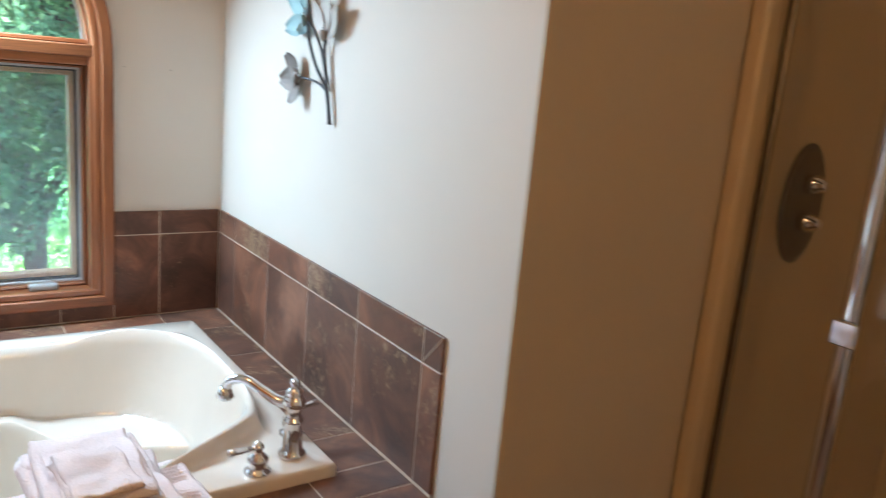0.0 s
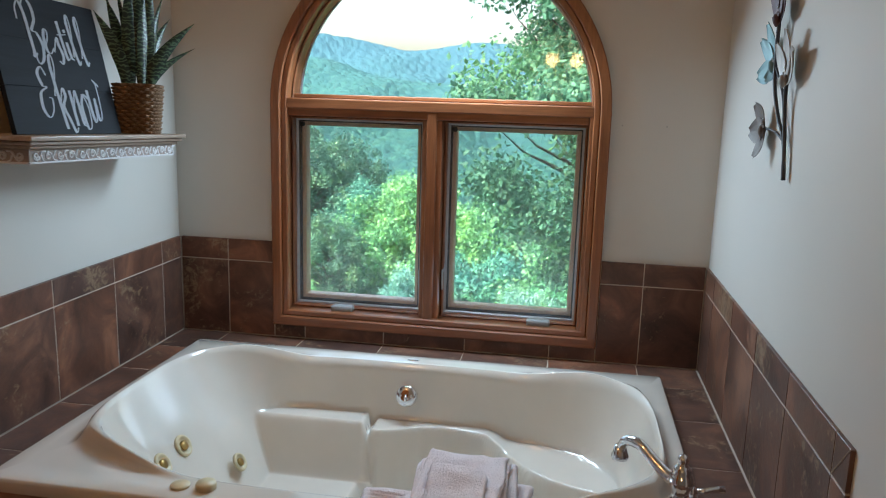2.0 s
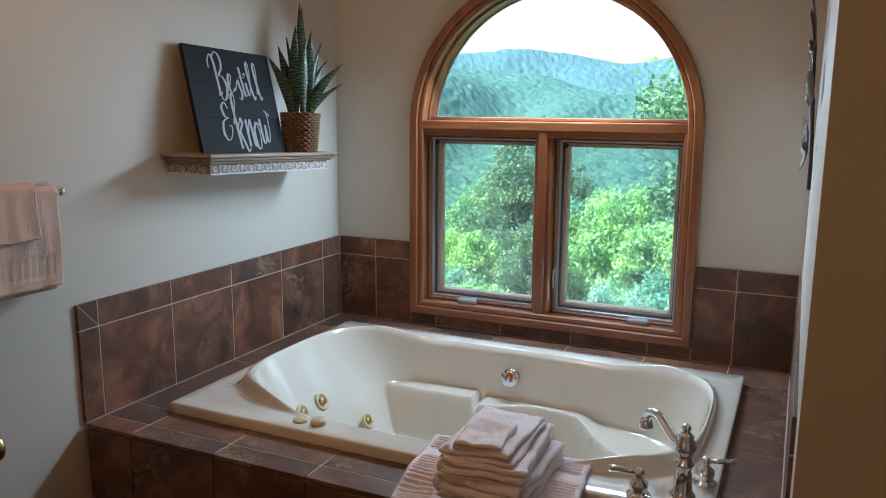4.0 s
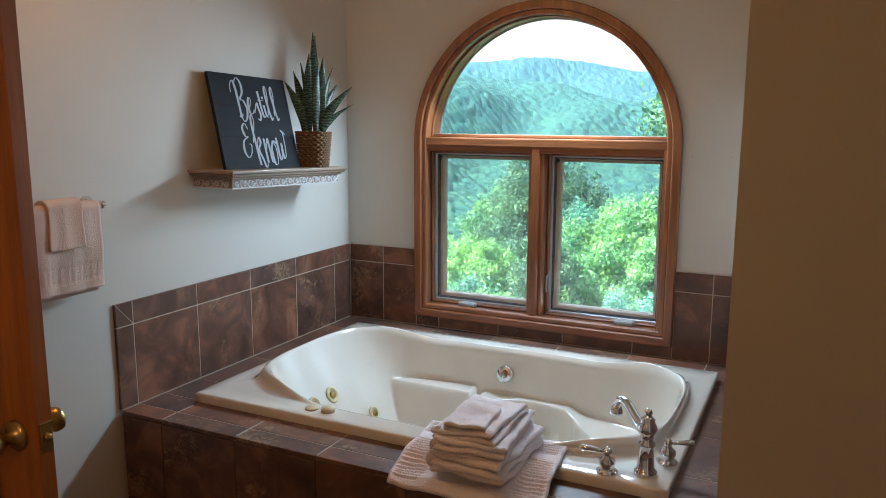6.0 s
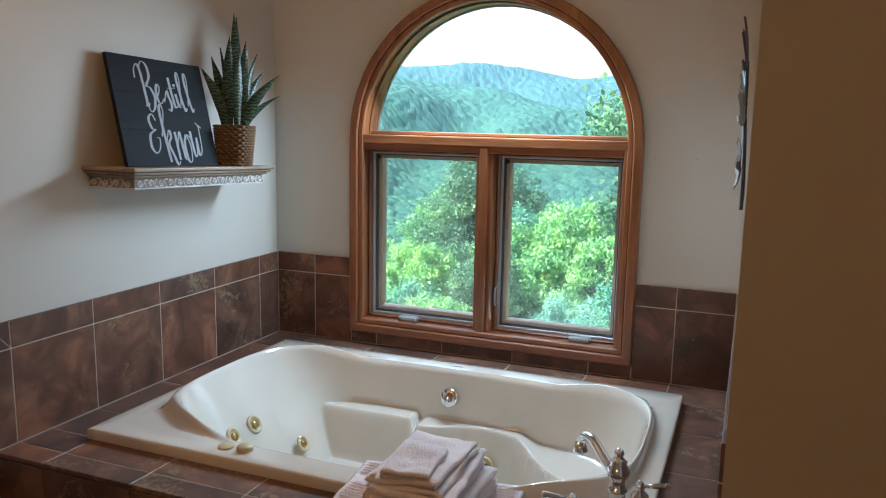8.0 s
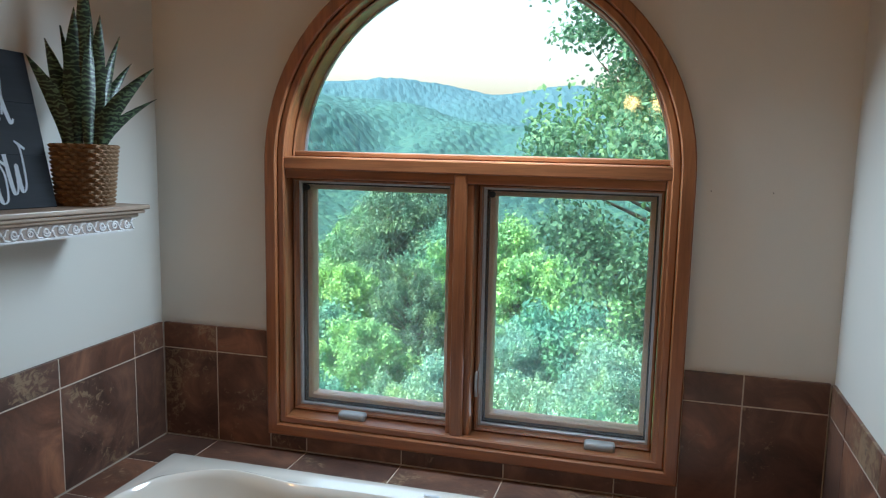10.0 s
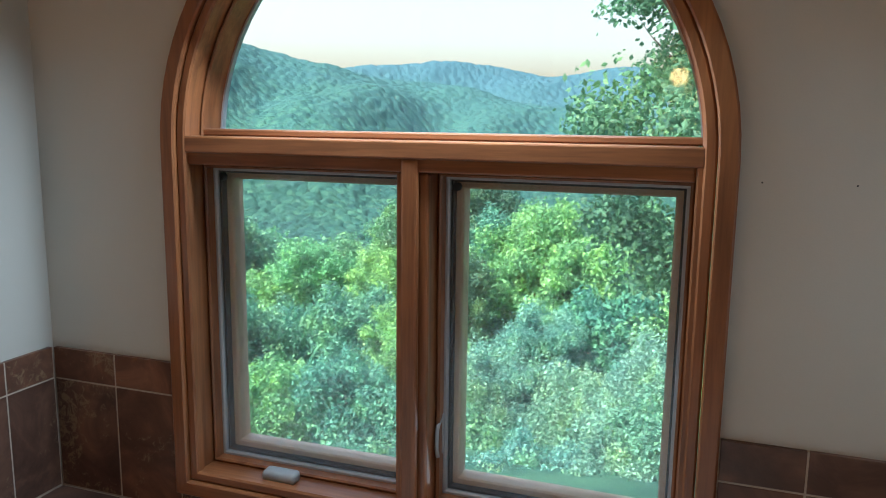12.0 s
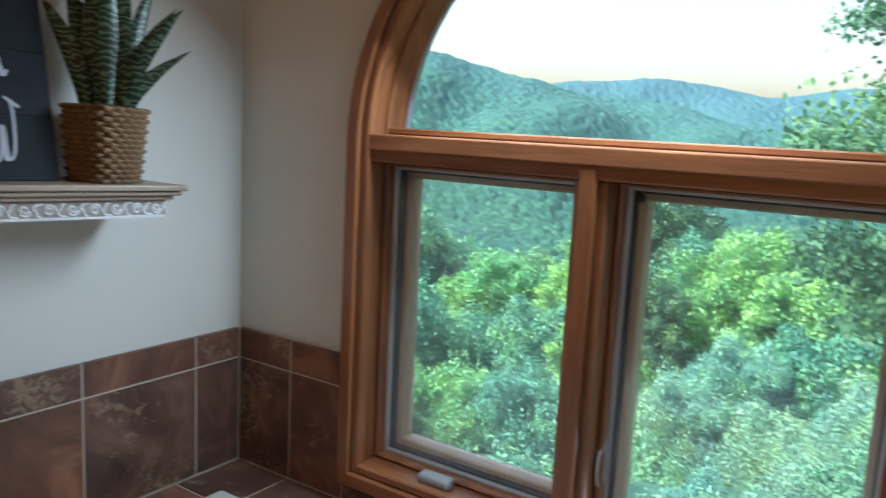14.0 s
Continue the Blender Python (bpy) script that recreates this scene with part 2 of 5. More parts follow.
# ---- builders ----
def obj(name, bm, material, smooth=False):
    if smooth:
        for f in bm.faces:
            f.smooth = True
    me = bpy.data.meshes.new(name)
    bm.to_mesh(me)
    bm.free()
    if isinstance(material, (list, tuple)):
        for mm in material:
            me.materials.append(mm)
    else:
        me.materials.append(material)
    return new(name, me)


def part(name, bm, material, parent, label="", smooth=False, m=None):
    ob = obj(name, bm, material, smooth)
    ob.parent = parent
    if m is not None:
        ob.matrix_basis = m
    return tagged(ob, label)


def empty(name, at=(0, 0, 0)):
    ob = new(name)
    ob.location = at
    return ob


def box(bm, x0, x1, y0, y1, z0, z1, bevel=0.0, seg=1):
    r = bmesh.ops.create_cube(bm, size=1.0, matrix=Matrix.Translation(((x0 + x1) / 2, (y0 + y1) / 2, (z0 + z1) / 2)) @ Matrix.Diagonal((x1 - x0, y1 - y0, z1 - z0, 1)))
    if bevel:
        es = list({e for v in r["verts"] for e in v.link_edges})
        bmesh.ops.bevel(bm, geom=es, offset=bevel, segments=seg, affect="EDGES", profile=0.5)
    return bm


def boxed(x0, x1, y0, y1, z0, z1, bevel=0.0, seg=1):
    return box(bmesh.new(), x0, x1, y0, y1, z0, z1, bevel, seg)


def lathe(bm, profile, m=Matrix(), seg=24, caps=True):
    rings = []
    for r, z in profile:
        rings.append([bm.verts.new(m @ Vector((r * math.cos(2 * math.pi * i / seg), r * math.sin(2 * math.pi * i / seg), z))) for i in range(seg)])
    for a, b in zip(rings, rings[1:]):
        for i in range(seg):
            bm.faces.new((a[i], a[(i + 1) % seg], b[(i + 1) % seg], b[i]))
    if caps:
        bm.faces.new(rings[0][::-1])
        bm.faces.new(rings[-1])
    return bm


def spline(points, n=8):
    p = [Vector(q) for q in points]
    p = [2 * p[0] - p[1], *p, 2 * p[-1] - p[-2]]
    out = []
    for i in range(1, len(p) - 2):
        for k in range(n):
            t = k / n
            out.append(0.5 * (2 * p[i] + (p[i + 1] - p[i - 1]) * t + (2 * p[i - 1] - 5 * p[i] + 4 * p[i + 1] - p[i + 2]) * t * t + (3 * p[i] - p[i - 1] - 3 * p[i + 1] + p[i + 2]) * t ** 3))
    out.append(p[-2])
    return out


def tube(bm, pts, radius, seg=10, flat=1.0):
    pts = [Vector(p) for p in pts]
    n = len(pts)
    rings = []
    up = None
    for i, p in enumerate(pts):
        d = (pts[min(i + 1, n - 1)] - pts[max(i - 1, 0)]).normalized()
        if up is None:
            up = Vector((0, 0, 1)) if abs(d.z) < 0.9 else Vector((1, 0, 0))
        s = d.cross(up).normalized()
        up = s.cross(d).normalized()
        r = radius(i / (n - 1)) if callable(radius) else radius
        rings.append([bm.verts.new(p + s * (r * math.cos(2 * math.pi * k / seg)) + up * (r * flat * math.sin(2 * math.pi * k / seg))) for k in range(seg)])
    for a, b in zip(rings, rings[1:]):
        for k in range(seg):
            bm.faces.new((a[k], a[(k + 1) % seg], b[(k + 1) % seg], b[k]))
    bm.faces.new(rings[0][::-1])
    bm.faces.new(rings[-1])
    return bm


def sstep(a, b, x):
    t = min(1.0, max(0.0, (x - a) / (b - a)))
    return t * t * (3 - 2 * t)


# ---- room shell ----
W, ZC = 1.908, 2.62
Y0, YB, XR = 0.012, -4.1, 3.5
WX0, WX1, WZ0, ARC_X, ARC_Z = 0.395, 1.522, 0.632, 0.9585, 1.41


def arch_points(r, n=40, a0=0.0, a1=math.pi):
    return [(ARC_X + r * math.cos(a0 + (a1 - a0) * i / n), ARC_Z + r * math.sin(a0 + (a1 - a0) * i / n)) for i in range(n + 1)]


def north_wall():
    bm = bmesh.new()
    r = (WX1 - WX0) / 2
    arc = arch_points(r)[::-1]
    ya, yb = Y0, Y0 + 0.12
    quads = [((-0.012, 0), (WX0, 0), (WX0, ARC_Z), (-0.012, ARC_Z)), ((-0.012, ARC_Z), (WX0, ARC_Z), (WX0, ZC), (-0.012, ZC)),
             ((WX0, 0), (WX1, 0), (WX1, WZ0), (WX0, WZ0)), ((WX1, 0), (W, 0), (W, ARC_Z), (WX1, ARC_Z)), ((WX1, ARC_Z), (W, ARC_Z), (W, ZC), (WX1, ZC))]
    for a, b in zip(arc, arc[1:]):
        quads.append((a, b, (b[0], ZC), (a[0], ZC)))
    for q in quads:
        bm.faces.new([bm.verts.new((x, ya, z)) for x, z in q])
        bm.faces.new([bm.verts.new((x, yb, z)) for x, z in q[::-1]])
    rim = [(WX0, WZ0), *arc, (WX1, WZ0)]
    for a, b in zip(rim, rim[1:] + rim[:1]):
        bm.faces.new([bm.verts.new(p) for p in ((a[0], ya, a[1]), (a[0], yb, a[1]), (b[0], yb, b[1]), (b[0], ya, b[1]))])
    bmesh.ops.remove_doubles(bm, verts=bm.verts, dist=0.0005)
    return tagged(obj("wall_north", bm, WALL), "painted off-white bathroom wall round an arched window", kind="structure")


wall_north = north_wall()


def shell(name, x0, x1, y0, y1, z0, z1, material, label):
    return tagged(obj(name, boxed(x0, x1, y0, y1, z0, z1), material), label, kind="structure")


wall_west = shell("wall_west", -0.13, -0.012, YB, Y0 + 0.12, 0, ZC, WALL, "plain off-white painted wall beside the bath")
wall_east = shell("wall_east", W, W + 0.12, -1.592, Y0 + 0.12, 0, ZC, WALL, "off-white painted wall of the bath alcove")
wall_pier = tagged(obj("wall_pier", box(boxed(W, XR - 0.0005, -1.6, -1.5925, 0, ZC), W + 0.1205, XR - 0.0005, -1.5925, -1.4805, 0, ZC), PIER_DIM), "painted end wall between bath alcove and shower, dim warm lamplight in its colour", kind="structure")
wall_south = shell("wall_south", -0.13, XR + 0.1, YB - 0.12, YB, 0, ZC, WALL, "plain painted wall behind the walker")
wall_east_far = shell("wall_east_far", XR, XR + 0.12, YB, -1.48, 0, ZC, WALL, "plain painted wall beyond the shower")
floor = shell("floor", -0.13, XR + 0.1, YB - 0.1, Y0, -0.12, 0, GROUT, "brown tiled bathroom floor")
ceiling = shell("ceiling", -0.13, XR + 0.12, YB - 0.12, Y0 + 0.12, ZC, ZC + 0.12, CEIL, "plain painted ceiling")

# ---- window ----
window = tagged(empty("window_1", (0, 0, 0)), "arched stained pine window with two casements below a half-round light", "window", kind="structure")


def frame_ring(path, r_in, r_out, y0, y1, bevel=0.004):
    """A strip of frame along a list of (point, outward direction), from r_in to r_out outward and y0 to y1 deep."""
    bm = bmesh.new()
    prof = [(r_in, y1), (r_in, y0 + bevel), (r_in + bevel, y0), (r_out - bevel, y0), (r_out, y0 + bevel), (r_out, y1)]
    rings = [[bm.verts.new((p[0] + d[0] * r, y, p[1] + d[1] * r)) for r, y in prof] for p, d in path]
    for a, b in zip(rings, rings[1:]):
        for i in range(len(prof)):
            j = (i + 1) % len(prof)
            bm.faces.new((a[i], a[j], b[j], b[i]))
    bm.faces.new(rings[0])
    bm.faces.new(rings[-1][::-1])
    bmesh.ops.recalc_face_normals(bm, faces=bm.faces)
    return bm


def rect_sides(x0, x1, z0, z1):
    """Four mitred sides of a rectangle, outward."""
    c = [((x0, z0), (-1, -1)), ((x1, z0), (1, -1)), ((x1, z1), (1, 1)), ((x0, z1), (-1, 1))]
    return [(c[i], c[(i + 1) % 4]) for i in range(4)]


def arch_path(n=40, a0=0.0, a1=math.pi):
    return [((ARC_X, ARC_Z), (math.cos(a0 + (a1 - a0) * i / n), math.sin(a0 + (a1 - a0) * i / n))) for i in range(n + 1)]


CI0, CI1, CZ0 = 0.425, 1.492, 0.661          # casing inner edges
RI = (CI1 - CI0) / 2
# casing: three pieces with a stepped profile, and the arch
for lo, hi, yf in ((0.0, 0.022, -0.012), (0.0225, 0.0585, -0.022)):
    for k, (a, b) in enumerate(rect_sides(CI0, CI1, CZ0, ARC_Z)):
        if k == 2:
            continue
        if k in (1, 3):
            zz = [(CI1 if k == 1 else CI0, CZ0), (CI1 if k == 1 else CI0, ARC_Z)]
            sx = 1 if k == 1 else -1
            path = [(zz[0], (sx, -1)), (zz[1], (sx, 0))]
        else:
            path = [a, b]
        part("casing", frame_ring(path, lo, hi, yf, Y0 - 0.001), WOODH if k == 0 else WOODV, window)
    part("arch_casing", frame_ring(arch_path(), RI + lo, RI + hi, yf, Y0 - 0.001), WOODV, window, smooth=False)
# jamb liner (square part) and arched liner
for k, (a, b) in enumerate(rect_sides(0.413, 1.481, CZ0 - 0.006, ARC_Z)):
    if k == 2:
        continue
    if k in (1, 3):
        x = 1.481 if k == 1 else 0.413
        s = 1 if k == 1 else -1
        path = [((x, CZ0 - 0.006), (s, -1)), ((x, ARC_Z), (s, 0))]
    else:
        path = [a, b]
    part("jamb", frame_ring(path, 0.0, 0.02, -0.008, 0.135), WOODH if k == 0 else WOODV, window)
part("arch_jamb", frame_ring(arch_path(), RI + 0.004, RI + 0.024, -0.008, 0.135), WOODV, window)
part("arch_stop", frame_ring(arch_path(), RI - 0.004, RI + 0.003, 0.045, 0.128), WOODV, window, "dark stop round the half-round pane")
part("arch_glazing_bead", frame_ring(arch_path(), RI - 0.007, RI - 0.0045, 0.112, 0.128), ALU, window, "thin grey glazing bead")
# transom rail and mullion
part("transom", boxed(0.4135, 1.4805, 0.0, 0.135, 1.372, 1.434, 0.004, 2), WOODH, window)
part("transom_nosing", boxed(CI0 - 0.003, CI1 + 0.003, -0.010, -0.0005, 1.398, 1.434, 0.004, 2), WOODH, window)
part("arch_sill", boxed(CI0 + 0.002, CI1 - 0.002, 0.05, 0.125, 1.4345, 1.449, 0.003), WOODH, window)
part("mullion", boxed(0.911, 0.981, 0.012, 0.165, CZ0 - 0.005, 1.3715, 0.006, 2), WOODV, window)
part("mullion_bead", boxed(0.928, 0.964, -0.006, 0.0115, CZ0 - 0.004, 1.3975, 0.006, 2), WOODV, window)
part("stool", boxed(0.4135, 1.4805, 0.0, 0.165, CZ0 - 0.03, CZ0 - 0.0055, 0.003, 2), WOODH, window)


def casement(x0, x1):
    z0, z1 = 0.6555, 1.3712
    ring = lambda k: [rect_sides(x0 + k, x1 - k, z0 + k, z1 - k)[0][0], *[q[1] for q in rect_sides(x0 + k, x1 - k, z0 + k, z1 - k)]]
    bay = part("casement", frame_ring(ring(0.0095), 0.0, 0.009, 0.062, 0.09), WOODV, window)
    part("screen_frame", frame_ring(ring(0.017), 0.0, 0.0165, 0.091, 0.102, 0.003), ALU, bay, "grey aluminium screen frame")
    part("gasket", frame_ring(ring(0.022), 0.0, 0.0215, 0.1025, 0.122, 0.001), GASKET, bay, "black gasket")
    part("sash", frame_ring(ring(0.037), 0.0, 0.036, 0.1225, 0.165, 0.004), SASHV, bay, "pale bare pine sash, sunlit brightness in its colour")
    part("insect_screen", boxed(x0 + 0.0165, x1 - 0.0165, 0.0965, 0.0975, z0 + 0.0165, z1 - 0.0165), SCREEN, bay).visible_shadow = False
    part("pane", boxed(x0 + 0.0365, x1 - 0.0365, 0.147, 0.151, z0 + 0.0365, z1 - 0.0365), GLASS, bay).visible_shadow = False
    return bay


for x0, x1, cx, sx in ((0.4135, 0.9105, 0.62, 1), (0.9815, 1.4805, 1.345, -1)):
    bay = casement(x0, x1)
    part("crank_cover", boxed(cx - 0.042, cx + 0.042, 0.012, 0.05, 0.6553, 0.681, 0.009, 3), GREYP, bay, "grey plastic crank cover", smooth=True)
    lx = x1 - 0.007 if sx > 0 else x0 + 0.007
    bm = bmesh.new()
    box(bm, lx - 0.005, lx + 0.005, 0.082, 0.0905, 0.76, 0.85, 0.002)
    tube(bm, spline([(lx, 0.083, 0.84), (lx, 0.06, 0.825), (lx, 0.056, 0.785), (lx, 0.064, 0.76)], 5), 0.0045, 8)
    part("sash_lock", bm, ALU, bay, "small grey metal lever lock", smooth=True)
    bm = bmesh.new()
    lathe(bm, [(0.009, 0), (0.009, 0.006), (0.005, 0.009)], pose(x0 + 0.032, 0.10, 1.34, 90, 0, 0), 12)
    part("corner_stop", bm, GASKET, bay, "small black rubber stop")
for hx in (1.588, 1.733):
    part("nail_hole", lathe(bmesh.new(), [(0.0016, -0.0004), (0.0016, 0.0004)], pose(hx, Y0, 1.376, 90, 0, 0), 8), GASKET, wall_north, "tiny dark nail hole")
# half-round pane
bm = bmesh.new()
ap = [(x, z) for x, z in arch_points(RI - 0.005, 40) if z > 1.449]
for y in (0.118, 0.122):
    bm.faces.new([bm.verts.new((x, y, z)) for x, z in ap])
arch_pane = part("arch_pane", bm, GLASS, window, "clear half-round glass pane")
arch_pane.visible_shadow = False

# ---- bath surround: deck, apron ----
DZ, RZ = 0.55, 0.582
TX0, TX1, TY0, TY1 = 0.155, 1.757, -1.235, -0.185
AY = -1.412
surround = tagged(empty("tiled_bath_surround", (0.95, -0.7, 0)), "raised bath platform clad in brown slate-look tiles", "bath surround")


def in_surround(ob):
    ob.parent = surround
    ob.matrix_parent_inverse = surround.matrix_basis.inverted()
    return ob


surround.matrix_basis = Matrix.Translation((0.95, -0.7, 0))
INV = Matrix.Translation((-0.95, 0.7, 0))
bm = bmesh.new()
box(bm, 0.0, W - 0.002, AY + 0.008, AY + 0.06, 0.0, DZ - 0.013)
box(bm, 0.0, W - 0.002, AY + 0.0605, TY0 + 0.04, DZ - 0.06, DZ - 0.013)
box(bm, 0.0, W - 0.002, TY1 - 0.04, 0.0, DZ - 0.06, DZ - 0.013)
box(bm, 0.0, TX0 + 0.04, TY0 + 0.0405, TY1 - 0.0405, DZ - 0.06, DZ - 0.013)
box(bm, TX1 - 0.04, W - 0.002, TY0 + 0.0405, TY1 - 0.0405, DZ - 0.06, DZ - 0.013)
deck_core = part("core", bm, GROUT, surround, m=INV)
bm = boxed(0.0, W - 0.002, AY + 0.012, TY0 + 0.02, DZ - 0.0128, DZ - 0.0012)
box(bm, 0.0, W - 0.002, TY1 - 0.02, 0.0, DZ - 0.0128, DZ - 0.0012)
box(bm, 0.0, TX0 + 0.02, TY0 + 0.0205, TY1 - 0.0205, DZ - 0.0128, DZ - 0.0012)
box(bm, TX1 - 0.02, W - 0.002, TY0 + 0.0205, TY1 - 0.0205, DZ - 0.0128, DZ - 0.0012)
part("grout_bed", bm, GROUT, surround, m=INV)

# ---- bathtub ----
tub = tagged(new("bathtub"), "cream acrylic two-person whirlpool bath set into the tiled platform", "bathtub")
OX0, OX1, OY0, OY1 = 0.235, 1.69, -1.145, -0.262


def rrect(theta, x0, x1, y0, y1, n=3.4):
    c, s = math.cos(theta), math.sin(theta)
    k = (abs(c) ** n + abs(s) ** n) ** (-1 / n)
    return (x0 + x1) / 2 + (x1 - x0) / 2 * c * k, (y0 + y1) / 2 + (y1 - y0) / 2 * s * k


def lip(x):
    return 0.042 * sstep(0.34, 0.60, abs(x - 0.96))


BASIN = [(0.79, -0.37), (0.86, -0.40), (0.93, -0.38), (1.0, -0.342), (1.07, -0.327), (1.15, -0.335), (1.2, -0.352), (1.25, -0.385), (1.30, -0.445), (1.36, -0.51), (1.42, -0.555), (1.49, -0.585), (1.56, -0.607), (1.69, -0.66)]


def lerp(tab, x):
    for (a, u), (b, v) in zip(tab, tab[1:]):
        if x <= b:
            return u + (v - u) * max(0.0, (x - a)) / (b - a)
    return tab[-1][1]


def tub_mesh():
    bm = bmesh.new()
    NA, NS = 440, 130
    cx, cy = (OX0 + OX1) / 2, (OY0 + OY1) / 2
    rings = []
    # outer rim: square flange, its edge rounded
    def outer(th, inset):
        c, s = math.cos(th), math.sin(th)
        hx, hy = (TX1 - TX0) / 2 - inset, (TY1 - TY0) / 2 - inset
        k = min(hx / max(abs(c), 1e-6), hy / max(abs(s), 1e-6))
        return (TX0 + TX1) / 2 + c * k, (TY0 + TY1) / 2 + s * k
    corner = [math.atan2(sy * (TY1 - TY0), sx * (TX1 - TX0)) for sx, sy in ((1, 1), (-1, 1), (-1, -1), (1, -1))]
    ths = [2 * math.pi * i / NA for i in range(NA)]
    for c in corner:
        c %= 2 * math.pi
        j = min(range(NA), key=lambda i: abs(ths[i] - c))
        ths[j] = c
    for inset, z in ((0.0, DZ - 0.001), (0.0, RZ - 0.007), (0.002, RZ - 0.002), (0.007, RZ)):
        rings.append([(*outer(th, inset), z) for th in ths])
    open_pts = []
    for th in ths:
        # same direction from the centre of the opening
        x, y = rrect(th, OX0, OX1, OY0, OY1)
        open_pts.append((x, y))
    for f, up in ((0.35, 0.0), (0.66, 0.0), (0.78, 0.08), (0.84, 0.45), (0.90, 0.92), (0.95, 1.0), (1.0, 0.97)):
        ring = []
        for th, (x, y) in zip(ths, open_pts):
            ox, oy = outer(th, 0.007)
            ring.append((ox + (x - ox) * f, oy + (y - oy) * f, RZ + up * lip(x)))
        rings.append(ring)
    for k in range(1, NS + 1):
        s = k / NS
        ring = []
        for x0, y0 in open_pts:
            x, y = x0 + (cx - x0) * s, y0 + (cy - y0) * s
            top = RZ + lip(x0) * 0.97
            d = math.hypot(x0 - x, y0 - y)
            # walls: backrests slope at the two ends, sides steeper
            end = abs(x0 - cx) / ((OX1 - OX0) / 2)
            left_end = sstep(0.6, 1.0, end) if x0 < cx else 0.0
            run = 0.11 + 0.21 * left_end + (0.10 * sstep(0.75, 1.0, end) if x0 > cx else 0.0)
            t = min(1.0, d / run)
            z = top - 0.44 * (1 - (1 - t) ** (2.2 - 1.05 * left_end)) + 0.02 * (math.exp(-d / 0.02) - 1)
            # broad seat at the left, with a squared end
            w1 = sstep(0.85, 0.80, x)
            z = max(z, 0.12 + 0.10 * w1) if w1 > 0 else z
            # narrow shelf behind the basin's curved back edge, widening to a corner seat
            w3 = sstep(-0.016, 0.018, y - lerp(BASIN, x)) * sstep(0.79, 0.84, x)
            level = 0.36 + 0.03 * sstep(1.30, 1.20, x)
            z = max(z, 0.12 + (level - 0.12) * w3) if w3 > 0 else z
            w4 = sstep(-0.415, -0.365, y) * sstep(0.74, 0.78, x) * sstep(0.93, 0.87, x)
            z = max(z, 0.12 + 0.22 * w4) if w4 > 0 else z
            w5 = sstep(-0.425, -0.36, y) * sstep(0.855, 0.805, x) * sstep(0.2, 0.25, x)
            z = max(z, 0.22 + 0.185 * w5) if w5 > 0 else z
            ring.append((x, y, z))
        rings.append(ring)
    vr = [[bm.verts.new(p) for p in ring] for ring in rings[:-1]]
    c = bm.verts.new((cx, cy, rings[-1][0][2]))
    for a, b in zip(vr, vr[1:]):
        for i in range(NA):
            bm.faces.new((a[i], a[(i + 1) % NA], b[(i + 1) % NA], b[i]))
    for i in range(NA):
        bm.faces.new((vr[-1][i], vr[-1][(i + 1) % NA], c))
    return bm


part("shell", tub_mesh(), TUB, tub, smooth=True)


def jet(at, rx, ry, rz, r=0.034):
    m = pose(*at, rx, ry, rz)
    bm = bmesh.new()
    lathe(bm, [(r, 0), (r, 0.005), (r * 0.93, 0.009), (r * 0.75, 0.009), (r * 0.68, 0.004), (r * 0.4, 0.003)], m, 24)
    j = part("jet", bm, JET, tub, "yellowed round whirlpool jet", smooth=True)
    bm = bmesh.new()
    lathe(bm, [(r * 0.45, 0.0035), (r * 0.42, 0.010), (r * 0.2, 0.012)], m, 16)
    part("nozzle", bm, BRASS, j, smooth=True)


jet((0.352, -0.692, 0.424), 0, 58, 0)
jet((0.352, -0.809, 0.422), 0, 58, 8)
jet((0.462, -0.55, 0.315), 0, 58, 0, 0.03)
jet((1.10, -0.350, 0.27), 74, 0, 0, 0.03)
# overflow plate on the back wall
m = pose(0.938, -0.300, 0.482, 68, 0, 0)
bm = bmesh.new()
lathe(bm, [(0.035, -0.02), (0.035, 0.003), (0.031, 0.008), (0.016, 0.010)], m, 32)
ov = part("overflow_plate", bm, CHROME, tub, "round chrome overflow plate", smooth=True)
for dx in (-0.0175, 0.0175):
    part("screw", lathe(bmesh.new(), [(0.0045, 0.009), (0.004, 0.0108)], m @ pose(dx, 0, 0), 12), ALU, ov)
bm = bmesh.new()
tube(bm, [m @ Vector((0, 0.004, 0.011)), m @ Vector((0, -0.006, 0.022)), m @ Vector((0.002, -0.016, 0.02))], 0.004, 8)
part("trip_lever", bm, CHROME, ov, smooth=True)
bm = bmesh.new()
box(bm, 0.925, 0.965, -0.235, -0.222, RZ + 0.0, RZ + 0.003, 0.002)
part("badge", bm, ALU, tub, "tiny grey badge")
for x, y, r, h in ((0.608, -1.178, 0.022, 0.006), (0.668, -1.174, 0.023, 0.015)):
    bm = bmesh.new()
    lathe(bm, [(r, RZ), (r, RZ + h * 0.7), (r * 0.9, RZ + h)], pose(x, y, 0), 24)
    part("air_control", bm, JET, tub, "yellowed round air control knob", smooth=True)

# ---- bath tap ----
tap = tagged(empty("bath_tap", (1.66, -1.15, RZ)), "polished chrome bath mixer with arched spout and two lever handles", "tap")
tap.matrix_basis = Matrix.Translation((1.683, -1.16, RZ))


